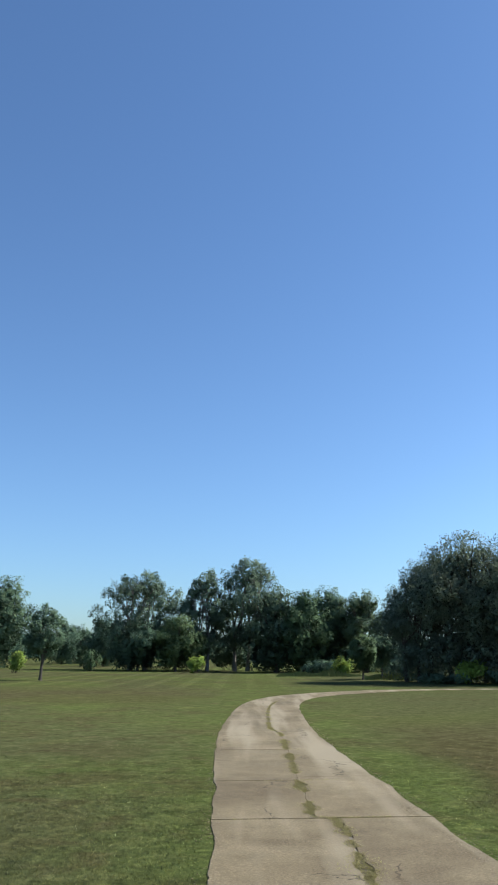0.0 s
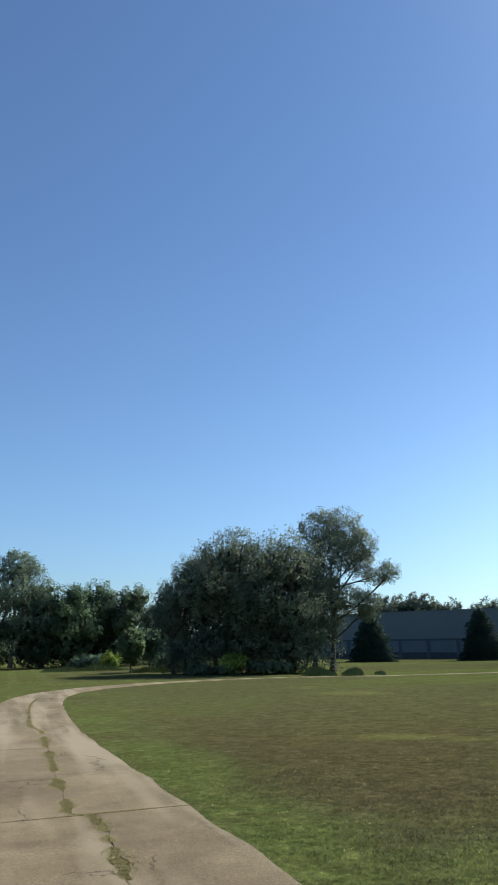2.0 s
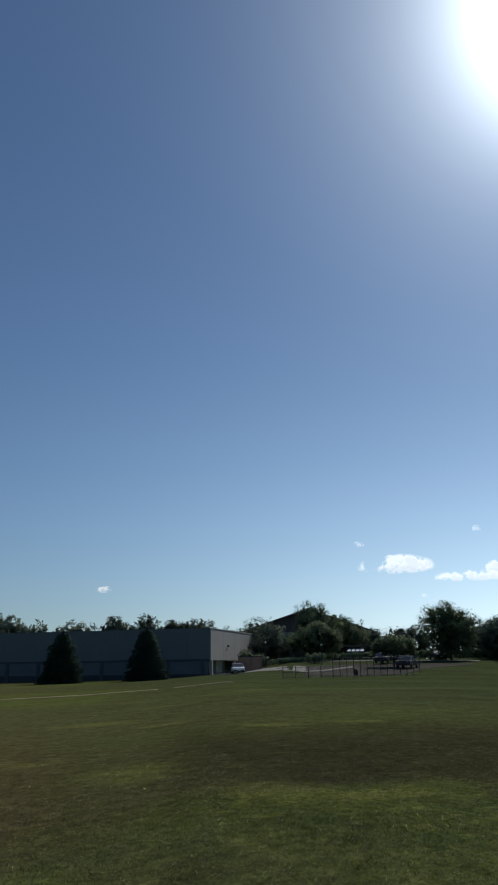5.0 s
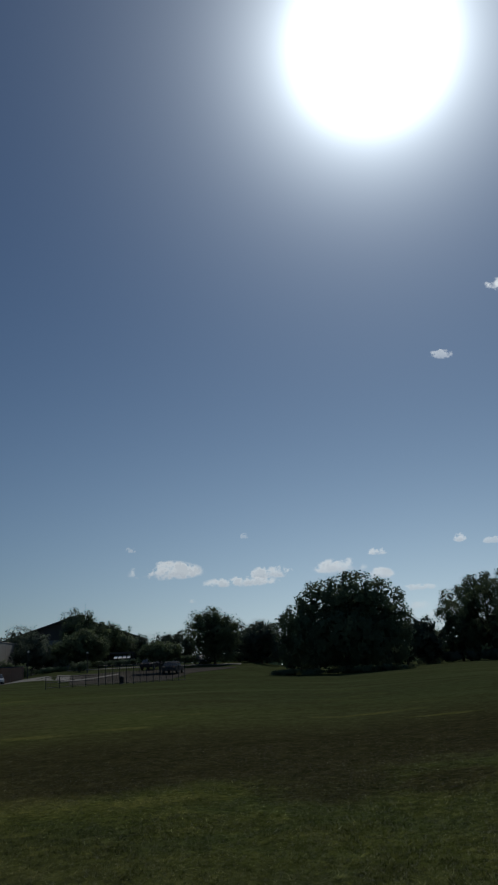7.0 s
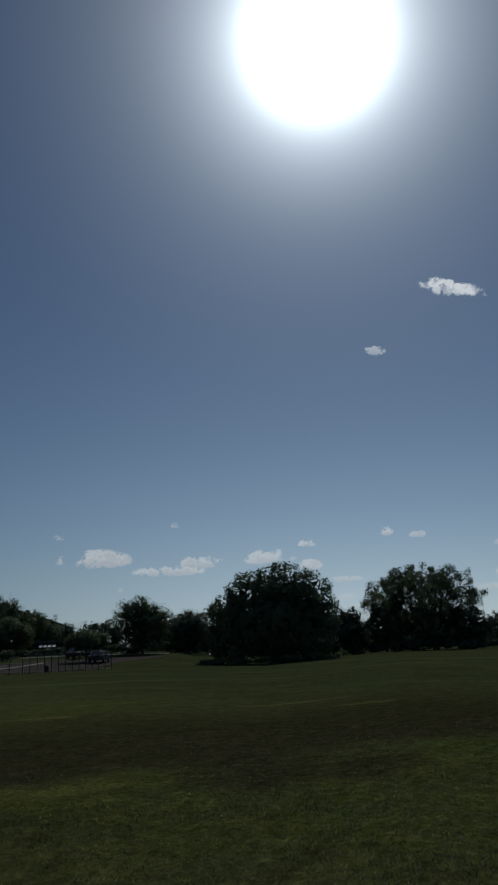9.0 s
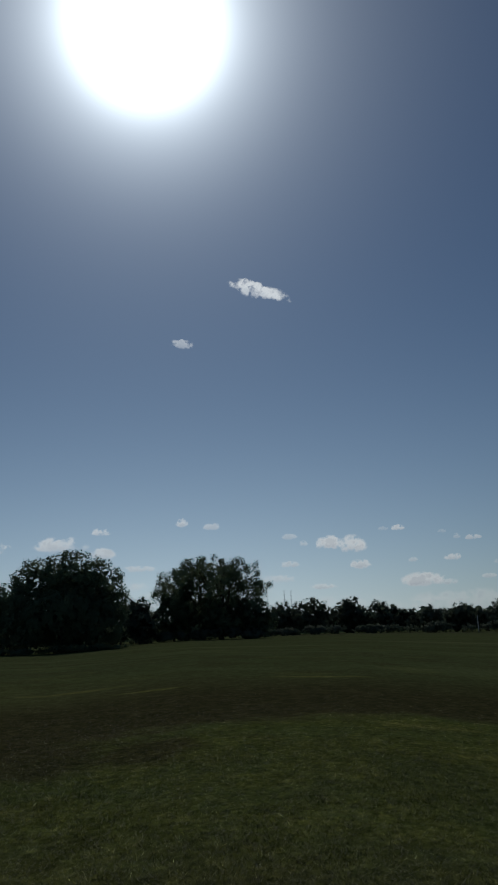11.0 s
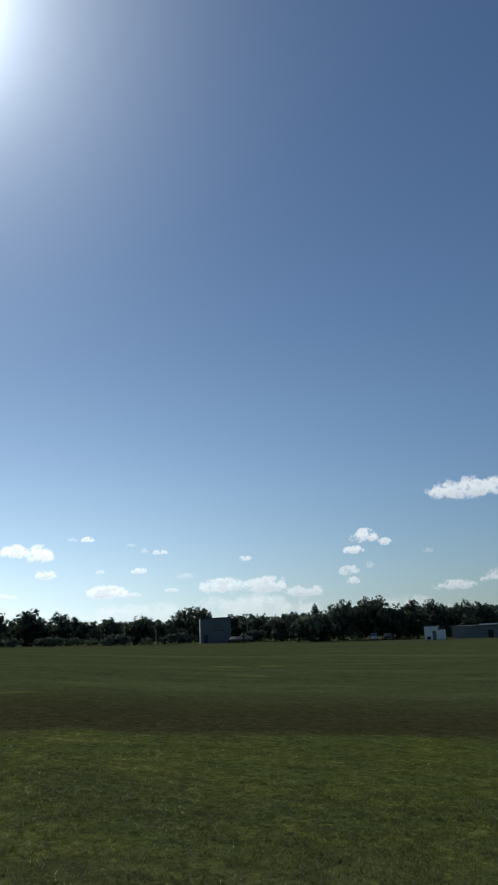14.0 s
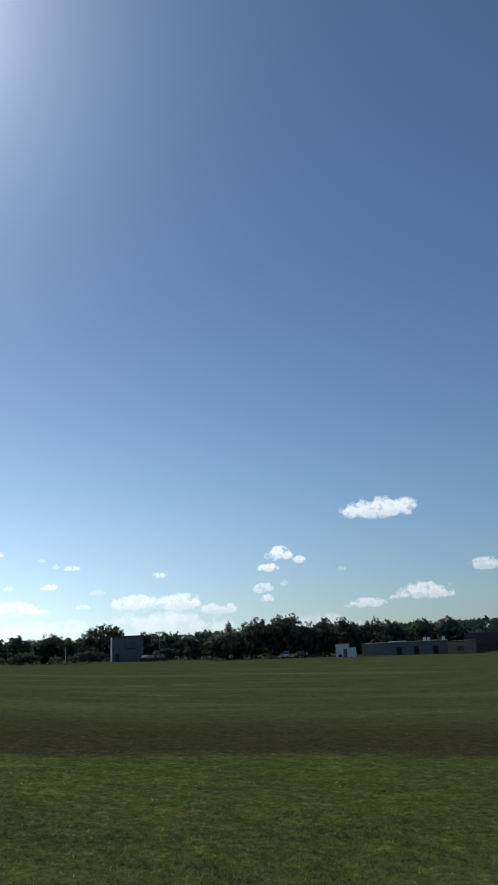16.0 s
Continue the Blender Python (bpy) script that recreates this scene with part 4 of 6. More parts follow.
grove([(75.5, 77.6, 120, 2.81, "f"), (77.5, 80.4, 126, 3.32, "d"), (80.4, 84.1, 126, 2.47, "d"), (83.5, 86.2, 126, 2.75, "d"), (63.5, 65.9, 128, 3.14, "f"), (65.5, 69.5, 138, 2.5, "f"), (69.5, 73.5, 140, 2.8, "f"), (73.2, 77.0, 138, 2.7, "f")],
      "trees in the middle distance", 400, 5600, 0.37, 0.34)
grove([(85.9, 88.0, 190, 2.25, "f"), (87.8, 90.2, 188, 2.40, "f"), (90.4, 93.1, 195, 1.92, "f"), (91.4, 92.7, 190, 2.27, "f"), (92.9, 95.9, 190, 1.83, "f"),
       (95.6, 98.9, 195, 1.33, "f"), (98.8, 100.6, 185, 1.50, "f"), (100.3, 102.6, 195, 1.01, "f"), (102.0, 104.5, 215, 2.13, "f"), (105.4, 107.4, 215, 1.28, "f"),
       (107.2, 109.3, 210, 1.22, "f"), (109.1, 112.1, 205, 1.25, "f")], "trees of the far tree line", 500, 5800, 0.39, 0.26)
grove([(109.4, 112.2, 205, 1.19, "f"), (113.3, 115.5, 190, 2.07, "f"), (114.9, 117.8, 195, 2.13, "f"), (117.2, 119.2, 195, 1.47, "f"), (118.8, 120.6, 200, 1.59, "f"),
       (120.2, 122.4, 205, 1.55, "f"), (121.8, 124.0, 205, 1.54, "f"), (123.2, 125.3, 200, 1.39, "f"), (125.6, 127.4, 205, 1.27, "f"), (127.0, 129.4, 210, 1.33, "f"),
       (129.1, 132.1, 230, 0.42, "f"), (110.9, 113.7, 180, 1.2, "f")], "trees of the far tree line", 600, 5800, 0.39, 0.26)


def build_special_trees():
    # small young tree alone on the lawn
    az, w, h = sized(-15.9, -12.8, 66, 2.99)
    rng = np.random.default_rng(31)
    lobes = round_lobes(rng, w, h * 0.28, h, 11, (0.26, 0.42), 0, 2)
    build_tree("young_tree", az, 66, w, h, lobes, L_BROAD, "small open-crowned tree standing alone on the lawn", n=8000, size=0.18, clump=0.18, seed=31, inner=0.4, core=0.05)
    az, w, h = sized(7.6, 9.5, 72, 1.52)
    lobes = round_lobes(np.random.default_rng(32), w, h * 0.22, h, 8, (0.34, 0.46), 0, 2)
    build_tree("young_tree", az, 72, w, h, lobes, L_GREEN, "slender young tree with a yellowish top", n=3600, size=0.24, clump=0.22, seed=32)
    az, w, h = sized(8.8, 11.0, 75, 1.62)
    lobes = round_lobes(np.random.default_rng(33), w, h * 0.22, h, 8, (0.34, 0.46), 0, 2)
    build_tree("young_tree", az, 75, w, h, lobes, L_BROAD, "young dark green tree with a thin trunk", n=3600, size=0.24, clump=0.22, seed=33)
    # group of willows beside the path
    az, w, h = sized(9.9, 15.0, 67, 6.7)
    rng = np.random.default_rng(34)
    lobes = round_lobes(rng, w * 1.1, 0.1, h, 18, (0.2, 0.36), 0.2, 5, 34)
    build_tree("willow_tree", az, 67, w, h, lobes, L_WILLOW, "bushy grey-green willow with ragged branch tips", n=30000, size=0.165, clump=0.26, trunks=3, seed=34, limbs=9, inner=0.5, core=0.08)
    az, w, h = sized(12.3, 19.4, 66, 8.5)
    lobes = round_lobes(np.random.default_rng(35), w * 1.25, 0.1, h, 20, (0.3, 0.5), 0, 6)
    build_tree("willow_tree", az, 66, w, h, lobes, L_WILLOW, "large dense willow with foliage down to the ground", n=56000, size=0.165, clump=0.3, trunks=3, seed=35, limbs=5, droop=0.5, inner=0.8)
    az, w, h = sized(16.4, 22.9, 64.5, 8.8)
    lobes = round_lobes(np.random.default_rng(36), w * 1.4, 0.1, h, 20, (0.3, 0.5), 0, 6)
    build_tree("willow_tree", az, 64.5, w, h, lobes, L_WILLOW, "large dense willow with drooping olive foliage", n=56000, size=0.165, clump=0.3, trunks=2, seed=36, limbs=5, droop=0.7, inner=0.8)
    lobes = [(0.1, 0, 12.4, 1.7, 1.8, 1.6), (2.0, 0.5, 12.4, 1.7, 1.8, 1.6), (3.3, -0.3, 10.9, 1.4, 1.6, 1.4), (1.2, -0.8, 10.2, 1.8, 1.8, 1.5), (3.3, 0.6, 9.3, 1.3, 1.4, 1.1),
             (5.7, 0, 8.5, 0.95, 0.9, 0.8), (4.5, 0.3, 8.1, 0.9, 0.9, 0.6), (2.6, -0.6, 6.0, 1.9, 1.6, 1.1), (3.9, 0.4, 5.5, 1.0, 1.0, 1.0), (-0.9, 0.2, 8.2, 1.8, 1.8, 2.0), (0.2, 1.0, 5.2, 1.6, 1.6, 2.2)]
    lobes = [(x, y, z * 0.955, a * 1.16, b * 1.1, c * 1.14) for x, y, z, a, b, c in lobes]
    build_tree("willow_tree", 22.5, 66, 8.5, 13.3, lobes, L_WILLOW, "tall open willow with visible forked limbs", n=44000, size=0.165, clump=0.24, trunks=2, seed=37, limbs=8, inner=0.3, droop=0.3, core=0)
    # broad dome-shaped tree in the field and the airy one behind it
    lobes = [(1.5, 0, 9.2, 4.0, 4, 2.6), (-2.0, 0.5, 8.1, 3.9, 4, 3.0), (-5.0, 0, 5.6, 3.0, 4, 2.8), (-7.0, 0.2, 5.6, 1.4, 1.6, 1.7), (4.6, -0.5, 7.8, 2.9, 3, 2.8),
             (6.3, 0, 5.5, 1.9, 3, 2.8), (0, -1, 4.4, 6.0, 5, 3.6), (-4.2, -1, 2.9, 3.8, 4, 2.4), (4.0, -1, 3.0, 3.8, 4, 2.6), (2.0, 1.5, 6.5, 4, 4, 3)]
    build_tree("linden_tree", 70.8, 96, 16.2, 11.9, lobes, L_DARK, "broad dome-shaped dark tree on the field", n=38000, size=0.33, clump=0.34, seed=38, limbs=14, inner=0.8, core=0.15, bunch=26)
    az, w, h = sized(77.7, 85.9, 128, 5.78)
    lobes = round_lobes(np.random.default_rng(39), w * 1.05, h * 0.2, h, 30, (0.2, 0.32), 0, 3)
    build_tree("cottonwood_tree", az, 128, w, h, lobes, L_DARK, "large airy tree with sky showing through its crown", n=44000, size=0.31, clump=0.42, trunks=2, seed=40, limbs=14, inner=0.66, core=0.02, bunch=60)


build_special_trees()


def build_spruce(az, r, w, h, seed, label, group=""):
    """A conifer with whorls of drooping, tapering boughs."""
    rng = np.random.default_rng(seed)
    top = thing("spruce_tree", on_ground(az, r), label, "tree", group)
    child("trunk", array_mesh("trunk", *tube_arrays([(0, 0, -0.2), (0, 0, h * 0.5), (0, 0, h * 0.99)], [h * 0.022, h * 0.014, 0.012], 7), smooth=True), M_BARK, top)
    levels = 22
    for k in range(levels):
        q = k / (levels - 1)
        z = h * (0.05 + 0.92 * q)
        reach = (w / 2) * (1 - q) ** 0.45 * rng.uniform(0.88, 1.1) + 0.12
        cs, os = [], []
        boughs = int(6 + 9 * (1 - q))
        tubes = []
        for j in range(boughs):
            a = 2 * math.pi * (j + rng.uniform(-0.3, 0.3)) / boughs + k * 0.7
            length = reach * rng.uniform(0.78, 1.1)
            d = np.array((math.cos(a), math.sin(a), -0.18 - 0.14 * (1 - q)))
            tubes.append(tube_arrays([np.array((0, 0, z)), np.array((0, 0, z)) + d * length * 0.6, np.array((0, 0, z)) + d * length + np.array((0, 0, 0.06))], [0.03, 0.02, 0.008], 4))
            m = int(44 * (0.35 + length))
            t = rng.uniform(0.1, 1.0, m)
            side = np.array((-math.sin(a), math.cos(a), 0))
            spread = (0.34 * length * (1 - 0.75 * t) + 0.05) * rng.normal(size=m)
            p = np.array((0, 0, z)) + d * (t * length)[:, None] + side * spread[:, None]
            p[:, 2] += rng.normal(0, 0.07, m) - 0.1 * np.abs(spread)
            cs.append(p)
            os.append(np.tile(d, (m, 1)) + side * np.sign(spread)[:, None] * 0.6)
        pts, out = np.vstack(cs), np.vstack(os)
        pts[:, 2] = np.maximum(pts[:, 2], 0.05)
        needles = leaf_arrays(rng, pts, 0.26, out * 2.0, 0.2, False)
        ways = leaf_ways(needles[0], out / (np.linalg.norm(out, axis=1)[:, None] + 1e-9), pts - np.array((0, 0, h * 0.3)), 0.5)
        v, f = join_arrays([needles] + tubes)
        rest = v[len(ways):] - np.array((0, 0, z - 0.3))
        child("bough_whorl", face_ways(array_mesh("bough_whorl", v, f), np.vstack([ways, rest])), L_SPRUCE, top)
    return top


for a0, a1, r, top_el, sd in ((24.5, 27.4, 112, 2.36, 51), (32.3, 34.9, 112, 2.66, 52), (38.2, 40.9, 108, 2.84, 53)):
    az, w, h = sized(a0, a1, r, top_el)
    build_spruce(az, r, w * 1.22, h, sd, "dark blue-green spruce in front of the warehouse", "spruces along the warehouse")
az, w, h = sized(111.8, 113.2, 196, 1.85)
build_spruce(az, 196, w * 0.9, h, 54, "tall dark spruce rising from the far tree line")


def shrub(name, az0, az1, r, top, leaf, label, seed, n=2200, size=0.22, low=0.0, category="shrub"):
    az, w, h = sized(az0, az1, r, top)
    h = max(h, 0.35)
    rng = np.random.default_rng(seed)
    ob = thing(name, on_ground(az, r), label, category)
    lobes = [(rng.uniform(-0.4, 0.4) * w, rng.uniform(-0.5, 0.5), h * rng.uniform(0.3, 0.66), w * rng.uniform(0.1, 0.2) + 0.15, 0.7, h * rng.uniform(0.26, 0.36)) for _ in range(9)]
    stems = []
    for lo in lobes:
        stems.append(tube_arrays([(lo[0] * 0.5, 0, -0.1), (lo[0] * 0.8, lo[1] * 0.5, lo[2] * 0.5), lo[:3]], [0.03, 0.022, 0.01], 4))
    tagged(child("stems", array_mesh("stems", *join_arrays(stems)), M_BARK, ob), kind="stuff")
    pts, out = crown_points(rng, lobes, n, 10, 0.16, 0.3)
    pts[:, 2] = np.maximum(pts[:, 2], 0.03)
    leaves = leaf_arrays(rng, pts, size, out)
    child("foliage", face_ways(array_mesh("foliage", *leaves), leaf_ways(leaves[0], out, pts * np.array((0.3, 1, 1)), 0.4)), leaf, ob)
    return ob


def tall_grass(az0, az1, r, h, seed, n=2600, depth=1.6):
    rng = np.random.default_rng(seed)
    az = (az0 + az1) / 2
    w = r * radians(az1 - az0)
    x = rng.uniform(-w / 2, w / 2, n)
    y = rng.normal(0, depth, n)
    wave = np.array([0.75 + 0.7 * noise.noise((q * 0.45, seed, 0)) for q in x])
    hh = h * rng.uniform(0.25, 1.1, n) * np.clip(wave, 0.15, 1.4) * (1 - 0.92 * (2 * np.abs(x) / w) ** 2)
    lean = rng.normal(0, 0.3, (n, 2)) * hh[:, None]
    wd = rng.uniform(0.02, 0.05, n)
    zero = np.full(n, -0.05)
    v = np.stack([np.stack([x - wd, y, zero], 1), np.stack([x + wd, y, zero], 1), np.stack([x + lean[:, 0], y + lean[:, 1], hh], 1)], 1).reshape(-1, 3)
    me = array_mesh("tall_grass", v, np.arange(len(v)).reshape(-1, 3))
    face_ways(me, np.repeat(np.stack([lean[:, 0], lean[:, 1] - 0.2, hh + 0.1], 1), 3, axis=0))
    me.materials.append(L_REED)
    ob = new("tall_grass", me)
    ob.matrix_world = on_ground(az, r)
    tagged(ob, "unmown tall grass and reeds beside the trees", "grass", kind="stuff")


shrub("shrub", -4.3, -3.0, 95, -0.2, L_YELLOW, "sunlit yellow-green shrub below the trees", 61)
shrub("shrub", -16.9, -15.6, 90, 0.0, L_YELLOW, "sunlit yellow-green shrub below the trees", 62)
shrub("shrub", -11.7, -10.2, 100, 0.2, L_GREEN, "rounded light green shrub at the wood's edge", 63)
shrub("shrub", 4.3, 6.8, 92, -0.3, L_BROAD, "low dark shrub in tall grass", 64)
shrub("shrub", 6.4, 8.0, 90, 0.0, L_YELLOW, "leafy yellowish shrub in tall grass", 65)
shrub("shrub", 10.4, 11.8, 80, -0.2, L_BROAD, "rounded shrub on the bank behind the path", 66)
shrub("shrub", 12.1, 13.9, 72, -0.6, L_GREEN, "low green shrub beside the willows", 67)
shrub("shrub", 15.2, 17.5, 62, -0.2, L_YELLOW, "yellow-green shrub under the willows", 68)
shrub("shrub", 17.2, 20.5, 61, -0.9, L_DARK, "dark undergrowth below the willows", 69)
shrub("shrub", 12.6, 16.0, 62, -1.1, L_DARK, "dark undergrowth below the willows", 70)
tall_grass(2.5, 9.0, 88, 0.75, 71, 3600, 2.5)
tall_grass(8.5, 13.5, 78, 0.75, 72, 3600, 2.5)
tall_grass(20.9, 23.4, 60, 0.75, 73)
tall_grass(23.7, 25.3, 60, 0.65, 74, 1800)
tall_grass(26.0, 26.9, 60, 0.3, 75, 600)
shrub("hedge", 44.6, 46.1, 134, 0.6, L_BROAD, "clipped shrub below the loading dock", 76)
shrub("shrub", 46.1, 48.2, 131, 1.43, L_DARK, "tall dark shrub at the corner of the warehouse", 77, 3800, 0.3)
shrub("hedge", 48.2, 51.0, 122, 0.62, L_BROAD, "loose hedge along the driveway", 78, 3600)
shrub("shrub", 51.0, 52.4, 116, 0.95, L_DARK, "dark round bush beside the driveway", 79)
shrub("hedge", 55.6, 58.4, 124, 1.3, L_DARK, "dark hedge at the back of the parking lot", 83, 5000, 0.3, 0, "hedge")
shrub("hedge", 58.4, 61.6, 125, 1.2, L_DARK, "dark hedge at the back of the parking lot", 84, 5000, 0.3, 0, "hedge")
shrub("hedge", 52.3, 55.8, 131, 0.95, L_DARK, "dark hedge at the back of the parking lot", 85, 3400, 0.3, 0, "hedge")
shrub("hedge", 61.6, 65.6, 128, 1.1, L_DARK, "dark undergrowth below the lot's trees", 86, 5500, 0.3, 0, "hedge")
for k, (a0, a1) in enumerate(((-9.6, -6.4), (-5.4, -2.4), (-2.4, 0.4), (0.2, 3.2), (2.8, 5.6), (5.2, 8.0), (7.6, 10.6))):
    shrub("undergrowth", a0, a1, 110 + (k % 3) * 2, 0.75 + 0.3 * (k % 2), L_DARK, "dark undergrowth below the trees of the wood", 130 + k, 4800, 0.3)
shrub("planting_bed", 64.9, 69.4, 91, -0.35, L_DARK, "low dark planting bed below the broad tree", 80, 3600)
shrub("planting_bed", 69.4, 75.4, 91, -0.3, L_DARK, "low dark planting bed below the broad tree", 81, 4200)
shrub("shrub", 75.5, 78.0, 124, 0.7, L_DARK, "dark shrub between two large trees", 82)
for k, (a0, a1) in enumerate(((77.6, 80.0), (80.0, 82.6), (82.6, 85.4), (85.4, 88.0), (87.8, 91.5), (91.5, 95.5), (95.5, 99.5), (99.5, 103.6))):
    shrub("hedge", a0, a1, 122 if a0 < 84 else 172, 0.45 if a0 < 84 else 0.35, L_FAR, "dark hedge closing the far side of the field", 90 + k, 3800, 0.32, 0, "hedge")
for k, (a0, a1) in enumerate(((106.2, 109.0), (109.0, 112.0), (112.0, 115.0), (115.0, 118.0), (118.0, 121.0), (121.0, 124.5), (124.5, 128.0))):
    shrub("hedge", a0, a1, 200, 0.2, L_FAR, "dark undergrowth below the far tree line", 110 + k, 3800, 0.34, 0, "hedge")


# ---------------------------------------------------------------- warehouse
def build_warehouse():
    ax, ay = polar(26.73, 140.7)
    bx, by = polar(44.1, 120.8)
    length = math.hypot(ax - bx, ay - by) + 28
    turn = math.degrees(math.atan2(ay - by, ax - bx))
    z = height(bx, by)
    top = 7.35 - z
    wh = thing("warehouse", pose(bx, by, z, 0, 0, turn), "long low grey warehouse with a sunlit end wall", "building")
    # local x runs along the shaded front; the building lies on its negative y side
    deep = 52.0
    low, band = -1.6, 2.05
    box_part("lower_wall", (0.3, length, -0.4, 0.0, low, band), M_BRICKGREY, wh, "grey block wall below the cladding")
    box_part("band", (0.0, length, -0.42, 0.10, band, band + 0.24), M_TRIMGREY, wh, "dark horizontal band")
    k = 0
    x = 0.0
    while x < length - 1:
        bm = box(bmesh.new(), x + 0.01, x + 3.64, -0.3, 0.02, band + 0.28, top, 0.01)
        for j in range(1, 12):
            box(bm, x + j * 0.3 - 0.02, x + j * 0.3 + 0.02, 0.02, 0.05, band + 0.32, top - 0.02)
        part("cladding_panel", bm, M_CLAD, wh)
        x += 3.66
    x = 0.9
    while x < length:
        box_part("pier", (x, x + 0.55, 0.0, 0.14, low, band), M_TRIMGREY, wh)
        x += 5.6
    box_part("plinth", (0.0, length, 0.0, 0.06, low, 0.12), M_DARKTRIM, wh)
    box_part("parapet_cap", (-0.1, length, -0.5, 0.12, top, top + 0.12), M_CLAD, wh)
    # sunlit end wall, carried over the loading dock
    y = 0.0
    while y > -deep + 1:
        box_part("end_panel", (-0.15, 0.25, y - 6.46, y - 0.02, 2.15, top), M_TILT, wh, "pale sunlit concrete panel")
        y -= 6.5
    box_part("end_cap", (-0.22, 0.3, -deep, 0.05, top + 0.002, top + 0.14), M_TILT, wh)
    box_part("dock_soffit", (0.25, 1.5, -deep, -0.45, 2.2, 2.5), M_DARKTRIM, wh)
    box_part("dock_wall", (1.5, 1.8, -deep, -0.45, low, 2.5), M_TILT, wh)
    for yy in (-0.5, -13.0, -26.0, -39.0, -51.0):
        bm = box(bmesh.new(), -0.15, 0.35, yy - 0.5, yy, low, 2.15, 0.03)
        box(bm, -0.25, 0.45, yy - 0.6, yy + 0.1, low, 0.25, 0.03)
        part("pillar", bm, M_TILT, wh, "pale concrete pillar")
    for yy in (-8.0, -16.0, -30.0):
        box_part("dock_door", (1.4, 1.5, yy - 3.0, yy, 0.3, 2.15), M_WHITE, wh)
    box_part("roof", (0.2, length, -deep, -0.3, top - 0.5, top - 0.3), M_ROOF, wh)
    box_part("back_wall", (0.3, length, -deep - 0.3, -deep, low, top), M_CLAD, wh)
    box_part("far_wall", (length, length + 0.3, -deep, 0.0, low, top), M_CLAD, wh)
    # small fittings on the end wall
    for yy in (-9.0, -22.0, -35.0):
        box_part("wall_lamp", (-0.4, -0.15, yy - 0.2, yy + 0.2, 4.3, 4.6), M_DARKTRIM, wh)


build_warehouse()


def build_screen_wall():
    """Low brick wall that hides the yard at the far end of the warehouse."""
    a, b = Vector((*polar(46.15, 124), 0)), Vector((*polar(47.8, 121), 0))
    z = height(a.x, a.y)
    n = (b - a).length
    wall = thing("screen_wall", pose(a.x, a.y, z, 0, 0, math.degrees(math.atan2(b.y - a.y, b.x - a.x))), "dark brown brick screen wall beside the warehouse", "wall")
    h = EYE + 122 * math.tan(radians(0.7)) - z
    box_part("wall", (0, n, 0, 0.35, -0.8, h), M_BRICK, wall)
    box_part("coping", (-0.06, n + 0.06, -0.06, 0.41, h, h + 0.12), M_TRIMGREY, wall)
    for k in range(3):
        x = (n - 0.5) * k / 2
        box_part("pier", (x, x + 0.5, -0.1, 0.0, -0.8, h - 0.02), M_BRICK, wall)


build_screen_wall()


def build_hall():
    az, r = 51.2, 192
    hall = thing("gabled_hall", on_ground(az, r, -az + 8), "large grey hall with a dark gabled roof behind trees", "building")
    w, wall, ridge, deep = 32.0, 7.0, 12.2, 22.0
    box_part("wall", (-w / 2, w / 2, 0, deep, -1.5, wall), M_CLAD, hall)
    for s in (-1, 1):
        bm = bmesh.new()
        x0 = s * (w / 2 + 1.2)
        vs = [bm.verts.new(c) for c in ((x0, -1.2, wall - 0.5), (0, -1.2, ridge), (0, deep + 1, ridge), (x0, deep + 1, wall - 0.5))]
        f = bm.faces.new(vs)
        ext = bmesh.ops.extrude_face_region(bm, geom=[f])
        for v in [g for g in ext["geom"] if isinstance(g, bmesh.types.BMVert)]:
            v.co.z += 0.35
        bmesh.ops.recalc_face_normals(bm, faces=bm.faces)
        part("roof_slope", bm, M_ROOF, hall)
    bm = bmesh.new()
    a = [bm.verts.new((x, 0.05, z)) for x, z in ((-w / 2, wall), (w / 2, wall), (0, ridge - 0.2))]
    b = [bm.verts.new((v.co.x, 0.4, v.co.z)) for v in a]
    bm.faces.new(a)
    bm.faces.new(b[::-1])
    for k in range(3):
        bm.faces.new((a[k], a[(k + 1) % 3], b[(k + 1) % 3], b[k]))
    bmesh.ops.recalc_face_normals(bm, faces=bm.faces)
    part("gable", bm, M_ROOF, hall)


build_hall()


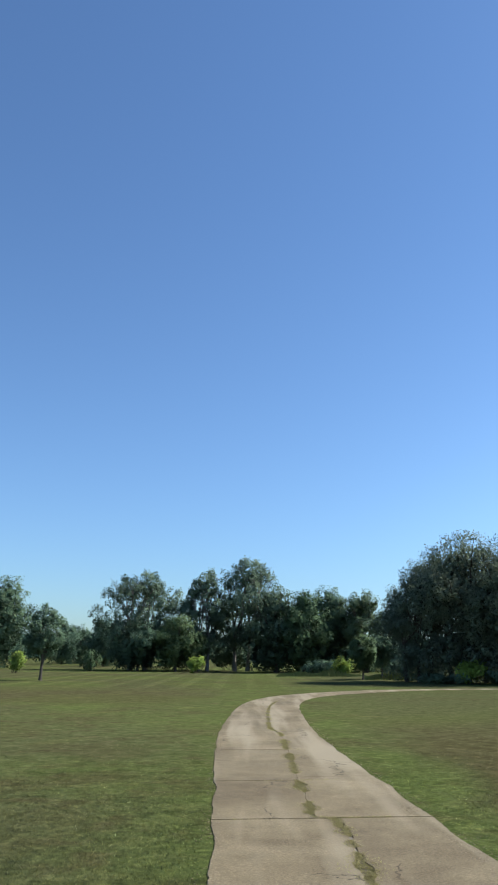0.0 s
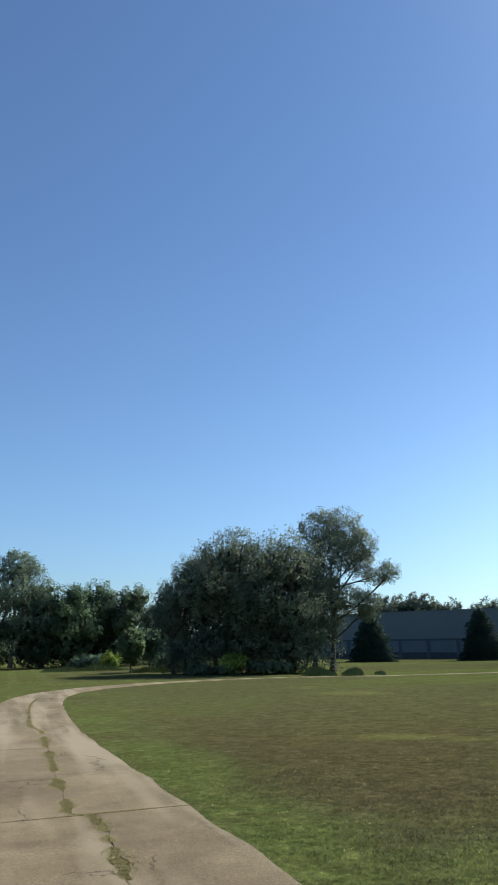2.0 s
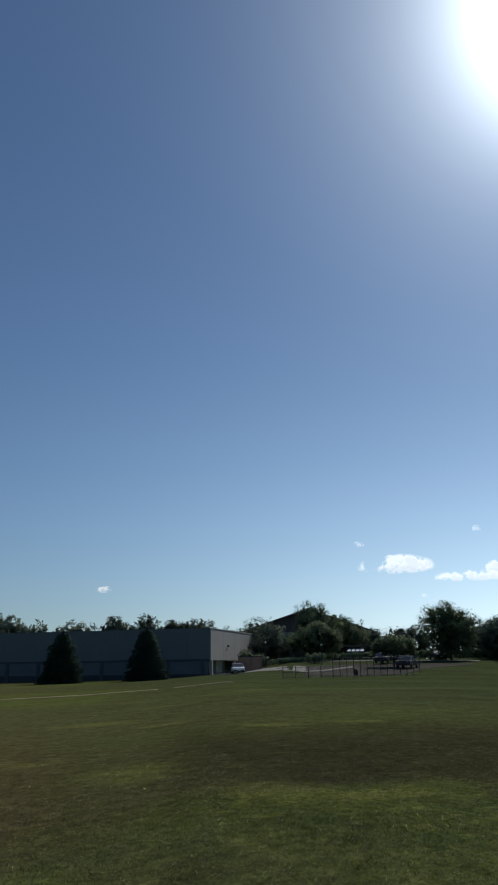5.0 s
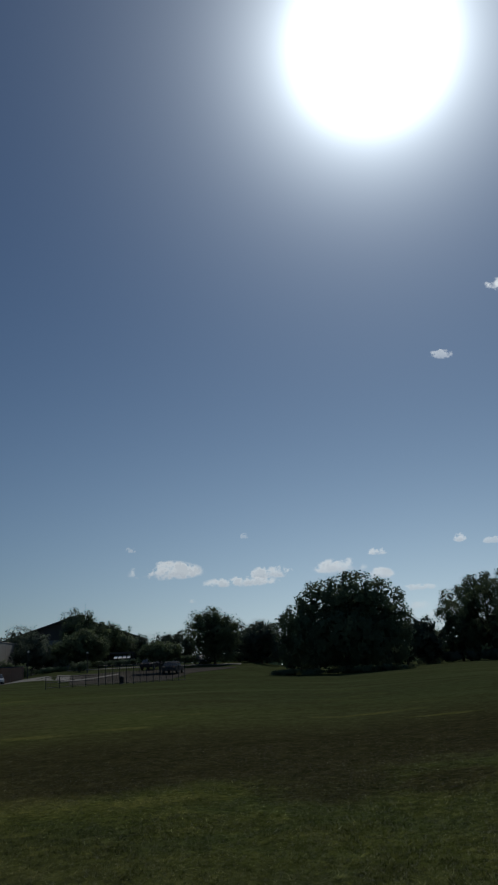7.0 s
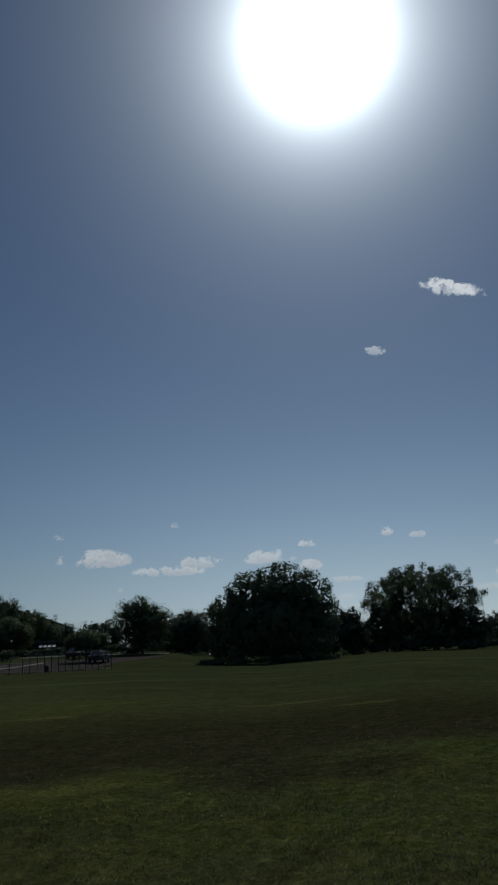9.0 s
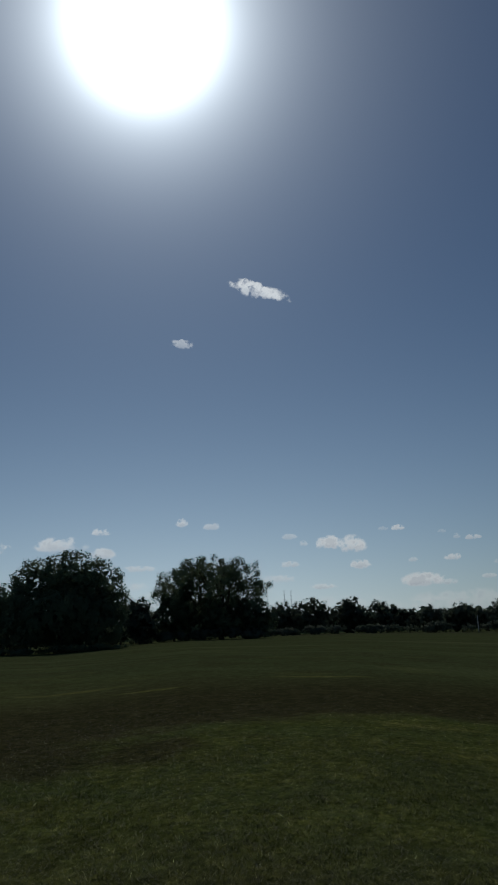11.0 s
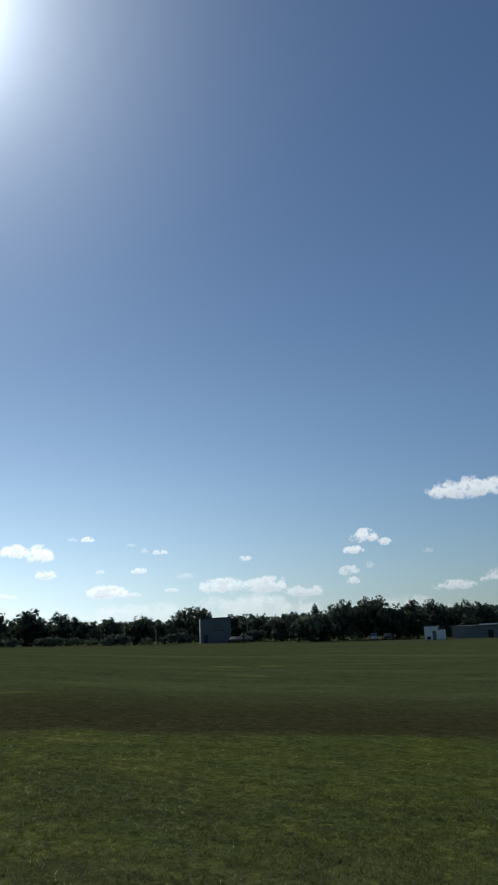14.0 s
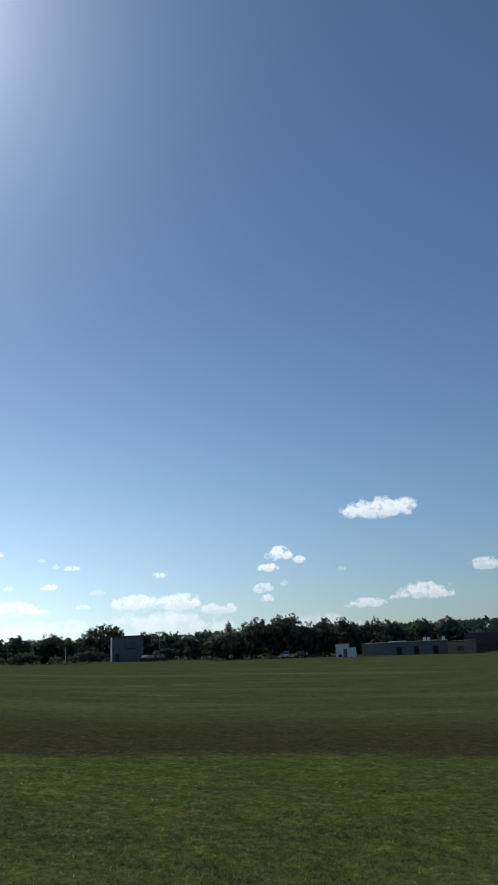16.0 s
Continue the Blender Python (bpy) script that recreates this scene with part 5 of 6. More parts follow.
# ---------------------------------------------------------------- fence, bin, cars
def build_fence(a0, r0, a1, r1, tall, label, rails, pitch):
    x0, y0 = polar(a0, r0)
    x1, y1 = polar(a1, r1)
    n = max(2, int(math.hypot(x1 - x0, y1 - y0) / pitch))
    fence = thing("fence", pose(x0, y0, height(x0, y0)), label, "fence")
    pts = []
    for k in range(n + 1):
        q = k / n
        x, y = x0 + (x1 - x0) * q, y0 + (y1 - y0) * q
        pts.append(Vector((x - x0, y - y0, height(x, y) - height(x0, y0))))
    for p in pts:
        v, f = tube_arrays([p + Vector((0, 0, -0.2)), p + Vector((0, 0, tall * 0.98)), p + Vector((0, 0, tall)), p + Vector((0, 0, tall + 0.05))], [0.033, 0.033, 0.042, 0.02], 8)
        child("post", array_mesh("post", v, f, True), M_DARKTRIM, fence)
    for q in rails:
        child("rail", array_mesh("rail", *tube_arrays([p + Vector((0, 0, tall * q)) for p in pts], [0.024] * len(pts), 6), smooth=True), M_DARKTRIM, fence)
    wires = []
    for a, b in zip(pts, pts[1:]):
        m = max(2, int((b - a).length / 0.24))
        for j in range(m):
            q0 = j / m
            for s in (0, 1):
                lo, hi = a.lerp(b, q0), a.lerp(b, min(1, q0 + 1 / m))
                if s:
                    lo, hi = hi, lo
                wires.append(tube_arrays([lo + Vector((0, 0, 0.08)), hi + Vector((0, 0, tall * 0.97))], [0.007, 0.007], 3))
    child("wire_mesh", array_mesh("wire_mesh", *join_arrays(wires)), M_DARKTRIM, fence, "wire mesh infill")


build_fence(49.4, 70, 53.0, 73, 1.05, "low dark metal fence with rails at the lawn's edge", (0.15, 0.55, 0.97), 1.2)
build_fence(53.0, 76, 59.1, 81, 1.8, "dark wire mesh fence with tall posts round the court", (0.06, 0.99), 0.74)


def build_bin():
    b = thing("trash_bin", on_ground(54.6, 79) @ Matrix.Scale(0.72, 4), "dark rounded litter bin behind the fence", "bin")
    for name, pts, rad, mat in (("drum", [(0, 0, 0.05), (0, 0, 0.1), (0, 0, 0.82), (0, 0, 0.86)], [0.26, 0.3, 0.32, 0.3], M_BLACK), ("lid", [(0, 0, 0.87), (0, 0, 0.95), (0, 0, 1.05), (0, 0, 1.1)], [0.34, 0.33, 0.22, 0.04], M_BLACK),
                                ("foot", [(0, 0, -0.03), (0, 0, 0.05)], [0.22, 0.22], M_STEEL)):
        bm = bmesh.new()
        v, f = tube_arrays(pts, rad, 16)
        vs = [bm.verts.new(c) for c in v]
        for q in f:
            bm.faces.new([vs[i] for i in q])
        bm.faces.new(vs[-16:])
        bm.faces.new(vs[:16][::-1])
        bmesh.ops.recalc_face_normals(bm, faces=bm.faces)
        part(name, bm, mat, b)


build_bin()


def build_car(paint, label, suv=False):
    """A car along local x, about 4.5 m long."""
    car = thing("car", Matrix.Identity(4), label, "car", "parked cars")
    roof = 1.72 if suv else 1.45
    prof = [(-2.22, 0.35), (-2.25, 0.72), (-2.1, 0.92 if not suv else 1.02), (-1.2, 0.98), (1.25, 0.95), (2.05, 0.82), (2.25, 0.62), (2.22, 0.35)]
    bm = bmesh.new()
    a = [bm.verts.new((x, -0.9, z)) for x, z in prof]
    b = [bm.verts.new((x, 0.9, z)) for x, z in prof]
    bm.faces.new(a)
    bm.faces.new(b[::-1])
    for k in range(len(prof)):
        j = (k + 1) % len(prof)
        bm.faces.new((a[k], a[j], b[j], b[k]))
    bmesh.ops.recalc_face_normals(bm, faces=bm.faces)
    bmesh.ops.bevel(bm, geom=list(bm.edges), offset=0.06, segments=2, affect="EDGES", profile=0.6)
    part("body", bm, paint, car)
    cab = [(-2.0 if suv else -1.75, 0.96), (-1.7 if suv else -1.05, roof), (0.35, roof), (1.2, 0.94)]
    for name, inset, lift, mat in (("roof", 0.12, 0.03, paint), ("window_band", 0.09, 0.0, M_GLASS)):
        bm = bmesh.new()
        pr = cab if name == "window_band" else [(cab[1][0] - 0.05, roof - 0.06), (cab[1][0] + 0.08, roof + 0.04), (0.27, roof + 0.04), (0.42, roof - 0.06)]
        rings = []
        for y, sx in ((-0.86, -1), (0.86, 1)):
            rings.append([bm.verts.new((x, y - sx * (z - 0.94) * 0.28, z)) for x, z in pr])
        bm.faces.new(rings[0])
        bm.faces.new(rings[1][::-1])
        for k in range(4):
            bm.faces.new((rings[0][k], rings[0][(k + 1) % 4], rings[1][(k + 1) % 4], rings[1][k]))
        bmesh.ops.recalc_face_normals(bm, faces=bm.faces)
        bmesh.ops.bevel(bm, geom=list(bm.edges), offset=0.025, segments=1, affect="EDGES")
        part(name, bm, mat, car)
    for x in (-1.35, 1.38):
        for y in (-0.86, 0.86):
            v, f = tube_arrays([(x, y - 0.11, 0.33), (x, y - 0.09, 0.33), (x, y + 0.09, 0.33), (x, y + 0.11, 0.33)], [0.27, 0.33, 0.33, 0.27], 16)
            wheel = child("wheel", array_mesh("wheel", v, f), M_RUBBER, car)
            s = math.copysign(0.112, y)
            bm = bmesh.new()
            bmesh.ops.create_circle(bm, cap_ends=True, segments=12, radius=0.21, matrix=pose(x, y + s, 0.33, 90))
            ext = bmesh.ops.extrude_face_region(bm, geom=list(bm.faces))
            for q in [g for g in ext["geom"] if isinstance(g, bmesh.types.BMVert)]:
                q.co.y -= s * 0.3
            part("rim", bm, M_STEEL, wheel)
    for y in (-0.62, 0.62):
        box_part("headlight", (2.14, 2.25, y - 0.2, y + 0.2, 0.62, 0.76), M_LAMP, car)
        box_part("tail_light", (-2.27, -2.2, y - 0.16, y + 0.16, 0.72, 0.9), M_BRICK, car)
    box_part("bumper", (2.16, 2.3, -0.8, 0.8, 0.36, 0.5), M_BLACK, car)
    box_part("number_plate", (2.3, 2.32, -0.25, 0.25, 0.4, 0.5), M_WHITE, car)
    return car


def park(kind, az, r, turn):
    x, y = polar(az, r)
    return pose(x, y, height(x, y) + 0.03, 0, 0, turn)


white_suv = build_car(M_PAINT_WHITE, "white car parked beside the warehouse")
white_suv.matrix_world = park(None, 46.1, 118.5, -46 - 90 + 4)
dark_car = build_car(M_PAINT_DARK, "dark car parked behind the fence")
dark_car.matrix_world = park(None, 58.25, 100, -58 + 76)
grey_car = build_car(M_PAINT_SLATE, "slate-grey car parked in the lot")
grey_car.matrix_world = park(None, 60.4, 124, -60 - 75)
for base, spots in ((dark_car, ((56.7, 113, 72), (57.9, 115, 80), (106.5, 192, 70), (113.1, 188, 80))),
                    (grey_car, ((106.9, 191, 80), (107.5, 193, 95), (117.7, 186, 85))),
                    (white_suv, ((116.6, 186, 90), (112.8, 190, 100)))):
    for az, r, t in spots:
        c = copy_thing(base, park(None, az, r, -az + t))
        if base is white_suv:
            c["label"] = "white car parked at the far side of the field"


def build_shelter():
    """An assumed low open shelter whose four sloping white panels stand in for bright glints."""
    az, r = 54.6, 139
    b = thing("shelter", on_ground(az, r), "assumed low dark shelter with four white panels standing in for glints", "shelter")
    x0, y0 = polar(az, r)
    z = EYE + r * math.tan(radians(1.09)) - height(x0, y0)
    box_part("roof", (-2.3, 2.3, 1.6, 4.4, z + 0.55, z + 0.85), M_ROOF, b)
    for x in (-2.1, -0.7, 0.7, 2.1):
        box_part("post", (x - 0.06, x + 0.06, 1.7, 1.82, -0.3, z + 0.55), M_DARKTRIM, b)
        box_part("post", (x - 0.06, x + 0.06, 4.1, 4.22, -0.3, z + 0.55), M_DARKTRIM, b)
    # tilted white panels added for four bright glints of unknown source
    for k in range(4):
        x = -1.35 + k * 0.74
        bm = bmesh.new()
        v = [bm.verts.new(c) for c in ((x, 0.0, z - 0.2), (x + 0.58, 0.0, z - 0.2), (x + 0.72, 1.4, z + 0.2), (x + 0.14, 1.4, z + 0.2))]
        ext = bmesh.ops.extrude_face_region(bm, geom=[bm.faces.new(v)])
        for q in [g for g in ext["geom"] if isinstance(g, bmesh.types.BMVert)]:
            q.co.z -= 0.06
        bmesh.ops.recalc_face_normals(bm, faces=bm.faces)
        part("roof_light", bm, M_WHITE, b, "white panel standing in for a bright glint")
    box_part("eaves", (-1.8, 2.0, 0.0, 1.5, z - 0.42, z - 0.28), M_ROOF, b)
    for x in (-1.6, 1.8):
        box_part("post", (x - 0.05, x + 0.05, 0.05, 0.15, -0.3, z - 0.42), M_DARKTRIM, b)


build_shelter()

# ---------------------------------------------------------------- far buildings
def build_tower_block():
    az, w, h = sized(104.05, 106.25, 198, 1.05)
    b = thing("control_building", on_ground(az, 198, -az + 2.3), "plain grey two-storey block with one dark window", "building")
    box_part("wall", (-w / 2, w / 2, 0, 7, -0.8, h), M_GREYWALL, b)
    box_part("side_wall", (-w / 2 - 0.2, -w / 2, -0.06, 7, -0.8, h), M_WHITE, b, "white sunlit corner pier")
    box_part("roof_edge", (-w / 2 - 0.2, w / 2 + 0.2, -0.2, 7.2, h, h + 0.25), M_DARKTRIM, b)
    win = box_part("window", (-0.6, 1.9, -0.06, 0.05, h * 0.52, h * 0.76), M_GLASS, b)
    box_part("window_frame", (-0.75, 2.05, -0.04, 0.06, h * 0.49, h * 0.52), M_DARKTRIM, win)
    box_part("door", (-w / 2 + 0.8, -w / 2 + 1.8, -0.05, 0.05, 0, 2.1), M_DARKTRIM, b)


def build_hut():
    az, w, h = sized(120.2, 121.6, 178, -0.22)
    b = thing("white_hut", on_ground(az, 178, -az - 5), "small white two-part hut at the field's edge", "building")
    box_part("tall_wall", (-w / 2, w * 0.12, 0, 3.4, -0.5, h), M_WHITE, b)
    box_part("low_wall", (w * 0.12, w / 2, 0.2, 3.2, -0.5, h * 0.72), M_WHITE, b)
    box_part("roof", (-w / 2 - 0.1, w * 0.12 + 0.1, -0.1, 3.5, h, h + 0.1), M_GREYWALL, b)
    box_part("low_roof", (w * 0.12, w / 2 + 0.1, 0.1, 3.3, h * 0.72, h * 0.72 + 0.08), M_GREYWALL, b)
    door = box_part("door", (w * 0.0 - 0.45, w * 0.0 + 0.35, -0.05, 0.02, -0.1, 1.9), M_GREYWALL, b)
    box_part("handle", (0.18, 0.26, -0.1, -0.05, 0.9, 1.0), M_DARKTRIM, door)
    box_part("vent", (-w * 0.38, -w * 0.2, -0.05, 0.02, 0.1, 0.7), M_BLACK, b)


def build_low_building():
    az, w, h = sized(122.1, 128.1, 186, -0.32)
    b = thing("low_building", on_ground(az, 186, -az - 4), "long low grey building with dark doors", "building")
    box_part("wall", (-w / 2, w / 2, 0, 12, -1.0, h), M_GREYWALL, b)
    box_part("roof_edge", (-w / 2 - 0.2, w / 2, -0.25, 12, h, h + 0.18), M_GREYWALL, b)
    for x in (w * -0.06, w * 0.14, w * 0.36):
        door = box_part("door", (x - 0.6, x + 0.6, -0.06, 0.03, -0.6, 1.7), M_BLACK, b)
        box_part("door_frame", (x - 0.7, x + 0.7, -0.04, 0.03, 1.7, 1.8), M_DARKTRIM, door)
    box_part("roof_light", (-w * 0.18, w * 0.02, 0.3, 1.0, h + 0.18, h + 0.42), M_WHITE, b)
    for x in (w * 0.24, w * 0.29, w * 0.46):
        box_part("roof_unit", (x - 0.35, x + 0.35, 2, 2.8, h + 0.18, h + 0.95), M_WHITE, b)
    az, w, h = sized(128.1, 129.9, 182, -0.42)
    k = thing("brick_building", on_ground(az, 182, -az - 4), "small tan brick building beside the long grey one", "building")
    box_part("wall", (-w / 2, w / 2, 0, 10, -1.0, h), M_BRICK, k)
    box_part("roof_edge", (-w / 2 - 0.1, w / 2 + 0.1, -0.12, 10, h, h + 0.15), M_DARKTRIM, k)
    box_part("window", (-0.9, 0.7, -0.05, 0.03, 0.6, 1.6), M_GLASS, k)
    az, w, h = sized(129.3, 135.5, 196, 0.1)
    d = thing("dark_hall", on_ground(az, 196, -az - 4), "dark flat-roofed hall with a pale roof edge", "building")
    box_part("wall", (-w / 2, w / 2, 0, 14, -1.0, h), M_ROOF, d)
    box_part("roof_edge", (-w / 2 + 1.0, w / 2, -0.15, 14, h, h + 0.16), M_CLAD, d)
    for x in (-w * 0.3, -w * 0.1, w * 0.1, w * 0.3):
        box_part("window", (x - 1.2, x + 1.2, -0.05, 0.03, 1.2, 2.4), M_GLASS, d)


build_tower_block()
build_hut()
build_low_building()


def build_pole(az, r, top_el, thick, label, lamp):
    _, _, h = sized(az, az + 0.1, r, top_el)
    p = thing("light_pole" if lamp else "radio_mast", on_ground(az, r), label, "pole" if lamp else "mast")
    child("shaft", array_mesh("shaft", *tube_arrays([(0, 0, -0.3), (0, 0, h * 0.5), (0, 0, h)], [thick, thick * 0.8, thick * 0.6], 8), smooth=True), M_STEEL, p)
    box_part("base_plate", (-thick * 2, thick * 2, -thick * 2, thick * 2, -0.1, 0.12), M_STEEL, p)
    if lamp:
        box_part("crossbar", (-1.0, 1.0, -0.08, 0.08, h - 0.12, h), M_STEEL, p)
        for x in (-0.85, -0.28, 0.28, 0.85):
            box_part("floodlight", (x - 0.2, x + 0.2, -0.35, 0.1, h - 0.05, h + 0.35), M_GREYWALL, p)
    else:
        for q in (0.8, 0.9, 1.0):
            box_part("crosspiece", (-0.4, 0.4, -0.04, 0.04, h * q - 0.06, h * q), M_STEEL, p)


build_pole(107.45, 205, 1.2, 0.14, "tall steel floodlight pole behind the field", True)
build_pole(87.15, 230, 2.95, 0.09, "thin steel radio mast above the trees", False)
build_pole(87.65, 230, 2.92, 0.09, "thin steel radio mast above the trees", False)


def build_marker_post(az, r, top_el):
    _, _, h = sized(az, az + 0.1, r, top_el)
    p = thing("marker_post", on_ground(az, r), "slim white post at the far edge of the field", "post")
    child("post", array_mesh("post", *tube_arrays([(0, 0, -0.3), (0, 0, h * 0.97), (0, 0, h)], [0.07, 0.065, 0.05], 8), smooth=True), M_WHITE, p)
    child("collar", array_mesh("collar", *tube_arrays([(0, 0, 0.0), (0, 0, 0.12), (0, 0, 0.14)], [0.2, 0.2, 0.14], 8)), M_DARKTRIM, p)


build_marker_post(100.8, 168, 0.5)


def build_lamp_post(az, r, h):
    p = thing("lamp_post", on_ground(az, r), "slim dark lamp post with a white globe", "street lamp", "lamp posts of the parking lot")
    child("post", array_mesh("post", *tube_arrays([(0, 0, -0.2), (0, 0, 0.4), (0, 0, 0.45), (0, 0, h)], [0.09, 0.08, 0.05, 0.04], 8), smooth=True), M_DARKTRIM, p)
    bm = bmesh.new()
    bmesh.ops.create_uvsphere(bm, u_segments=14, v_segments=9, radius=0.15, matrix=pose(0, 0, h + 0.13))
    part("globe", bm, M_LAMP, p, "white lamp globe")
    child("collar", array_mesh("collar", *tube_arrays([(0, 0, h - 0.06), (0, 0, h), (0, 0, h + 0.02)], [0.05, 0.12, 0.1], 10)), M_DARKTRIM, p)


build_lamp_post(48.15, 118, 3.6)
build_lamp_post(52.2, 112, 2.6)
build_lamp_post(57.6, 118, 3.0)


def build_far_woods():
    """A belt of woodland that closes the horizon all round."""
    rng = np.random.default_rng(77)
    a = np.concatenate([rng.uniform(-32, 145, 40000), rng.uniform(145, 328, 9000)])
    n = len(a)
    r = rng.uniform(285, 330, n)
    tall = np.array([8.0 + 1.6 * noise.noise((q * 0.9, 1.0, 0)) + 1.2 * noise.noise((q * 2.6, 7.0, 0)) for q in a])
    z = tall * rng.uniform(0, 1, n) ** 0.9 - 1.2
    ar = np.radians(a)
    pts = np.stack([r * np.sin(ar), r * np.cos(ar), z], 1)
    out = np.stack([-np.sin(ar), -np.cos(ar), np.full(n, 0.5)], 1)
    leaves = leaf_arrays(rng, pts, 2.4, out)
    me = face_ways(array_mesh("far_woods", *leaves), leaf_ways(leaves[0], out, out, 0.5))
    me.materials.append(L_BROAD)
    tagged(new("far_woods", me), "distant belt of dark green woodland on the horizon", "woods", kind="stuff")


build_far_woods()


# ---------------------------------------------------------------- clouds
def cloud_material():
    """Vapour: ragged and clear at the rim. It glows, with the grey shade of its thick base and the brightening towards
    the sun put into that glow. The object's colour holds its brightness and its density.
    """
    m, nt, b = material("cloud", 1.0, 0, 0.0)
    ms = nt.nodes.new("ShaderNodeEmission")
    tc = nt.nodes.new("ShaderNodeTexCoord")
    xyz = nt.nodes.new("ShaderNodeSeparateXYZ")
    nt.links.new(tc.outputs["Generated"], xyz.inputs[0])
    info = nt.nodes.new("ShaderNodeSeparateColor")
    nt.links.new(nt.nodes.new("ShaderNodeObjectInfo").outputs["Color"], info.inputs[0])
    n = nt.nodes.new("ShaderNodeTexNoise")
    n.noise_dimensions = "4D"
    n.inputs["Scale"].default_value = 1.5
    n.inputs["Detail"].default_value = 6
    n.inputs["Roughness"].default_value = 0.6
    nt.links.new(tc.outputs["Object"], n.inputs["Vector"])
    nt.links.new(math_node(nt, "MULTIPLY", object_random(nt), 40.0), n.inputs["W"])
    rise = math_node(nt, "SUBTRACT", xyz.outputs["Z"], 0.34)
    rise = math_node(nt, "MAXIMUM", math_node(nt, "DIVIDE", rise, 0.62), math_node(nt, "DIVIDE", rise, -0.32))
    wide = math_node(nt, "DIVIDE", math_node(nt, "ABSOLUTE", math_node(nt, "SUBTRACT", xyz.outputs["X"], 0.5)), 0.5)
    body = math_node(nt, "SUBTRACT", math_node(nt, "SUBTRACT", 1.0, math_node(nt, "POWER", wide, 2.0)), math_node(nt, "POWER", rise, 2.0))
    puff = math_node(nt, "SUBTRACT", n.outputs["Fac"], 0.5)
    thick = math_node(nt, "SUBTRACT", math_node(nt, "ADD", math_node(nt, "MULTIPLY", body, 0.95), math_node(nt, "MULTIPLY", puff, 5.2)), 0.16)
    lit = math_node(nt, "ADD", xyz.outputs["Z"], math_node(nt, "MULTIPLY", puff, 0.9))
    base = ramp(nt, lit, [(0.16, (0.70, 0.76, 0.82)), (0.44, (0.93, 0.98, 1.0))])
    core = ramp(nt, thick, [(0.6, (1.0, 1.0, 1.0)), (1.3, (0.74, 0.77, 0.81))])
    nt.links.new(mix(nt, 1.0, base, core, "MULTIPLY"), ms.inputs["Color"])
    nt.links.new(math_node(nt, "MULTIPLY", info.outputs[0], 3.3), ms.inputs["Strength"])
    clear = nt.nodes.new("ShaderNodeBsdfTransparent")
    fade = nt.nodes.new("ShaderNodeMixShader")
    inside = ramp(nt, body, [(0.02, grey(0)), (0.4, grey(1))])
    alpha = mix(nt, 1.0, ramp(nt, thick, [(0.0, grey(0)), (0.35, grey(0.45)), (0.85, grey(0.95))]), inside, "MULTIPLY")
    nt.links.new(math_node(nt, "MULTIPLY", alpha, info.outputs[1]), fade.inputs[0])
    nt.links.new(clear.outputs[0], fade.inputs[1])
    nt.links.new(ms.outputs[0], fade.inputs[2])
    nt.links.new(fade.outputs[0], nt.nodes["Material Output"].inputs["Surface"])
    return m


M_CLOUD = cloud_material()


def build_cloud(az, el, wide, tall, density, seed, label="small white fair-weather cloud with a flat base", lean=0.0):
    """A billowing shell of vapour far away; width and height in degrees."""
    rng = np.random.default_rng(seed)
    r = 4200.0
    a, e = radians(az), radians(el)
    flat = r * math.cos(e)
    wide, tall = wide * 1.3, tall * 1.36
    h = r * radians(tall)
    aspect = wide / tall
    nu, nv = 26, 12
    off = Vector((rng.uniform(0, 50), 0, rng.uniform(0, 50)))
    v, f = [], []
    for j in range(nv + 1):
        for i in range(nu + 1):
            x, z = (i / nu - 0.5) * aspect, j / nv - 0.5
            bulge = math.sqrt(max(0.0, 1 - (2 * x / aspect) ** 2)) * math.sqrt(max(0.0, 1 - (2 * z) ** 2))
            y = -0.45 * bulge - 0.3 * bulge * noise.fractal(Vector((x, 0, z)) * 2.5 + off, 0.8, 2.0, 4)
            v.append((x, y, z))
    for j in range(nv):
        for i in range(nu):
            q = j * (nu + 1) + i
            f.append((q, q + 1, q + nu + 2, q + nu + 1))
    me = array_mesh("cloud", np.array(v), np.array(f), True)
    me.materials.append(M_CLOUD)
    ob = new("cloud", me)
    ob.matrix_world = pose(flat * math.sin(a), flat * math.cos(a), EYE + r * math.sin(e), 0, lean, -az) @ Matrix.Scale(h, 4)
    away = Vector((math.sin(a) * math.cos(e), math.cos(a) * math.cos(e), math.sin(e))).angle(SUN_DIR)
    ob.color = (min(1.0, 0.37 + 0.95 * math.exp(-(away / radians(40)) ** 2)), density, 0, 1)
    ob.visible_shadow = False
    tagged(ob, label, "cloud", "fair-weather clouds")


# bearing, elevation, width and height in degrees, density
CLOUDS_WEST = [(36.3, 5.55, 0.95, 0.45, 0.9), (57.9, 7.1, 4.6, 1.2, 0.9), (63.4, 6.1, 4.8, 0.7, 0.8), (65.7, 6.7, 3.5, 0.85, 0.8), (70.8, 6.85, 3.3, 1.0, 0.85), (73.65, 6.14, 1.9, 0.75, 0.85), (55.3, 8.7, 0.7, 0.45, 0.5),
               (59.8, 4.8, 0.45, 0.3, 0.5), (63.8, 9.4, 0.55, 0.45, 0.35), (73.75, 7.73, 1.3, 0.5, 0.8), (76.4, 4.96, 2.5, 0.4, 0.65), (76.45, 3.66, 1.2, 0.58, 0.55), (77.4, 3.0, 1.5, 0.5, 0.5), (78.7, 3.4, 0.67, 0.44, 0.5)]
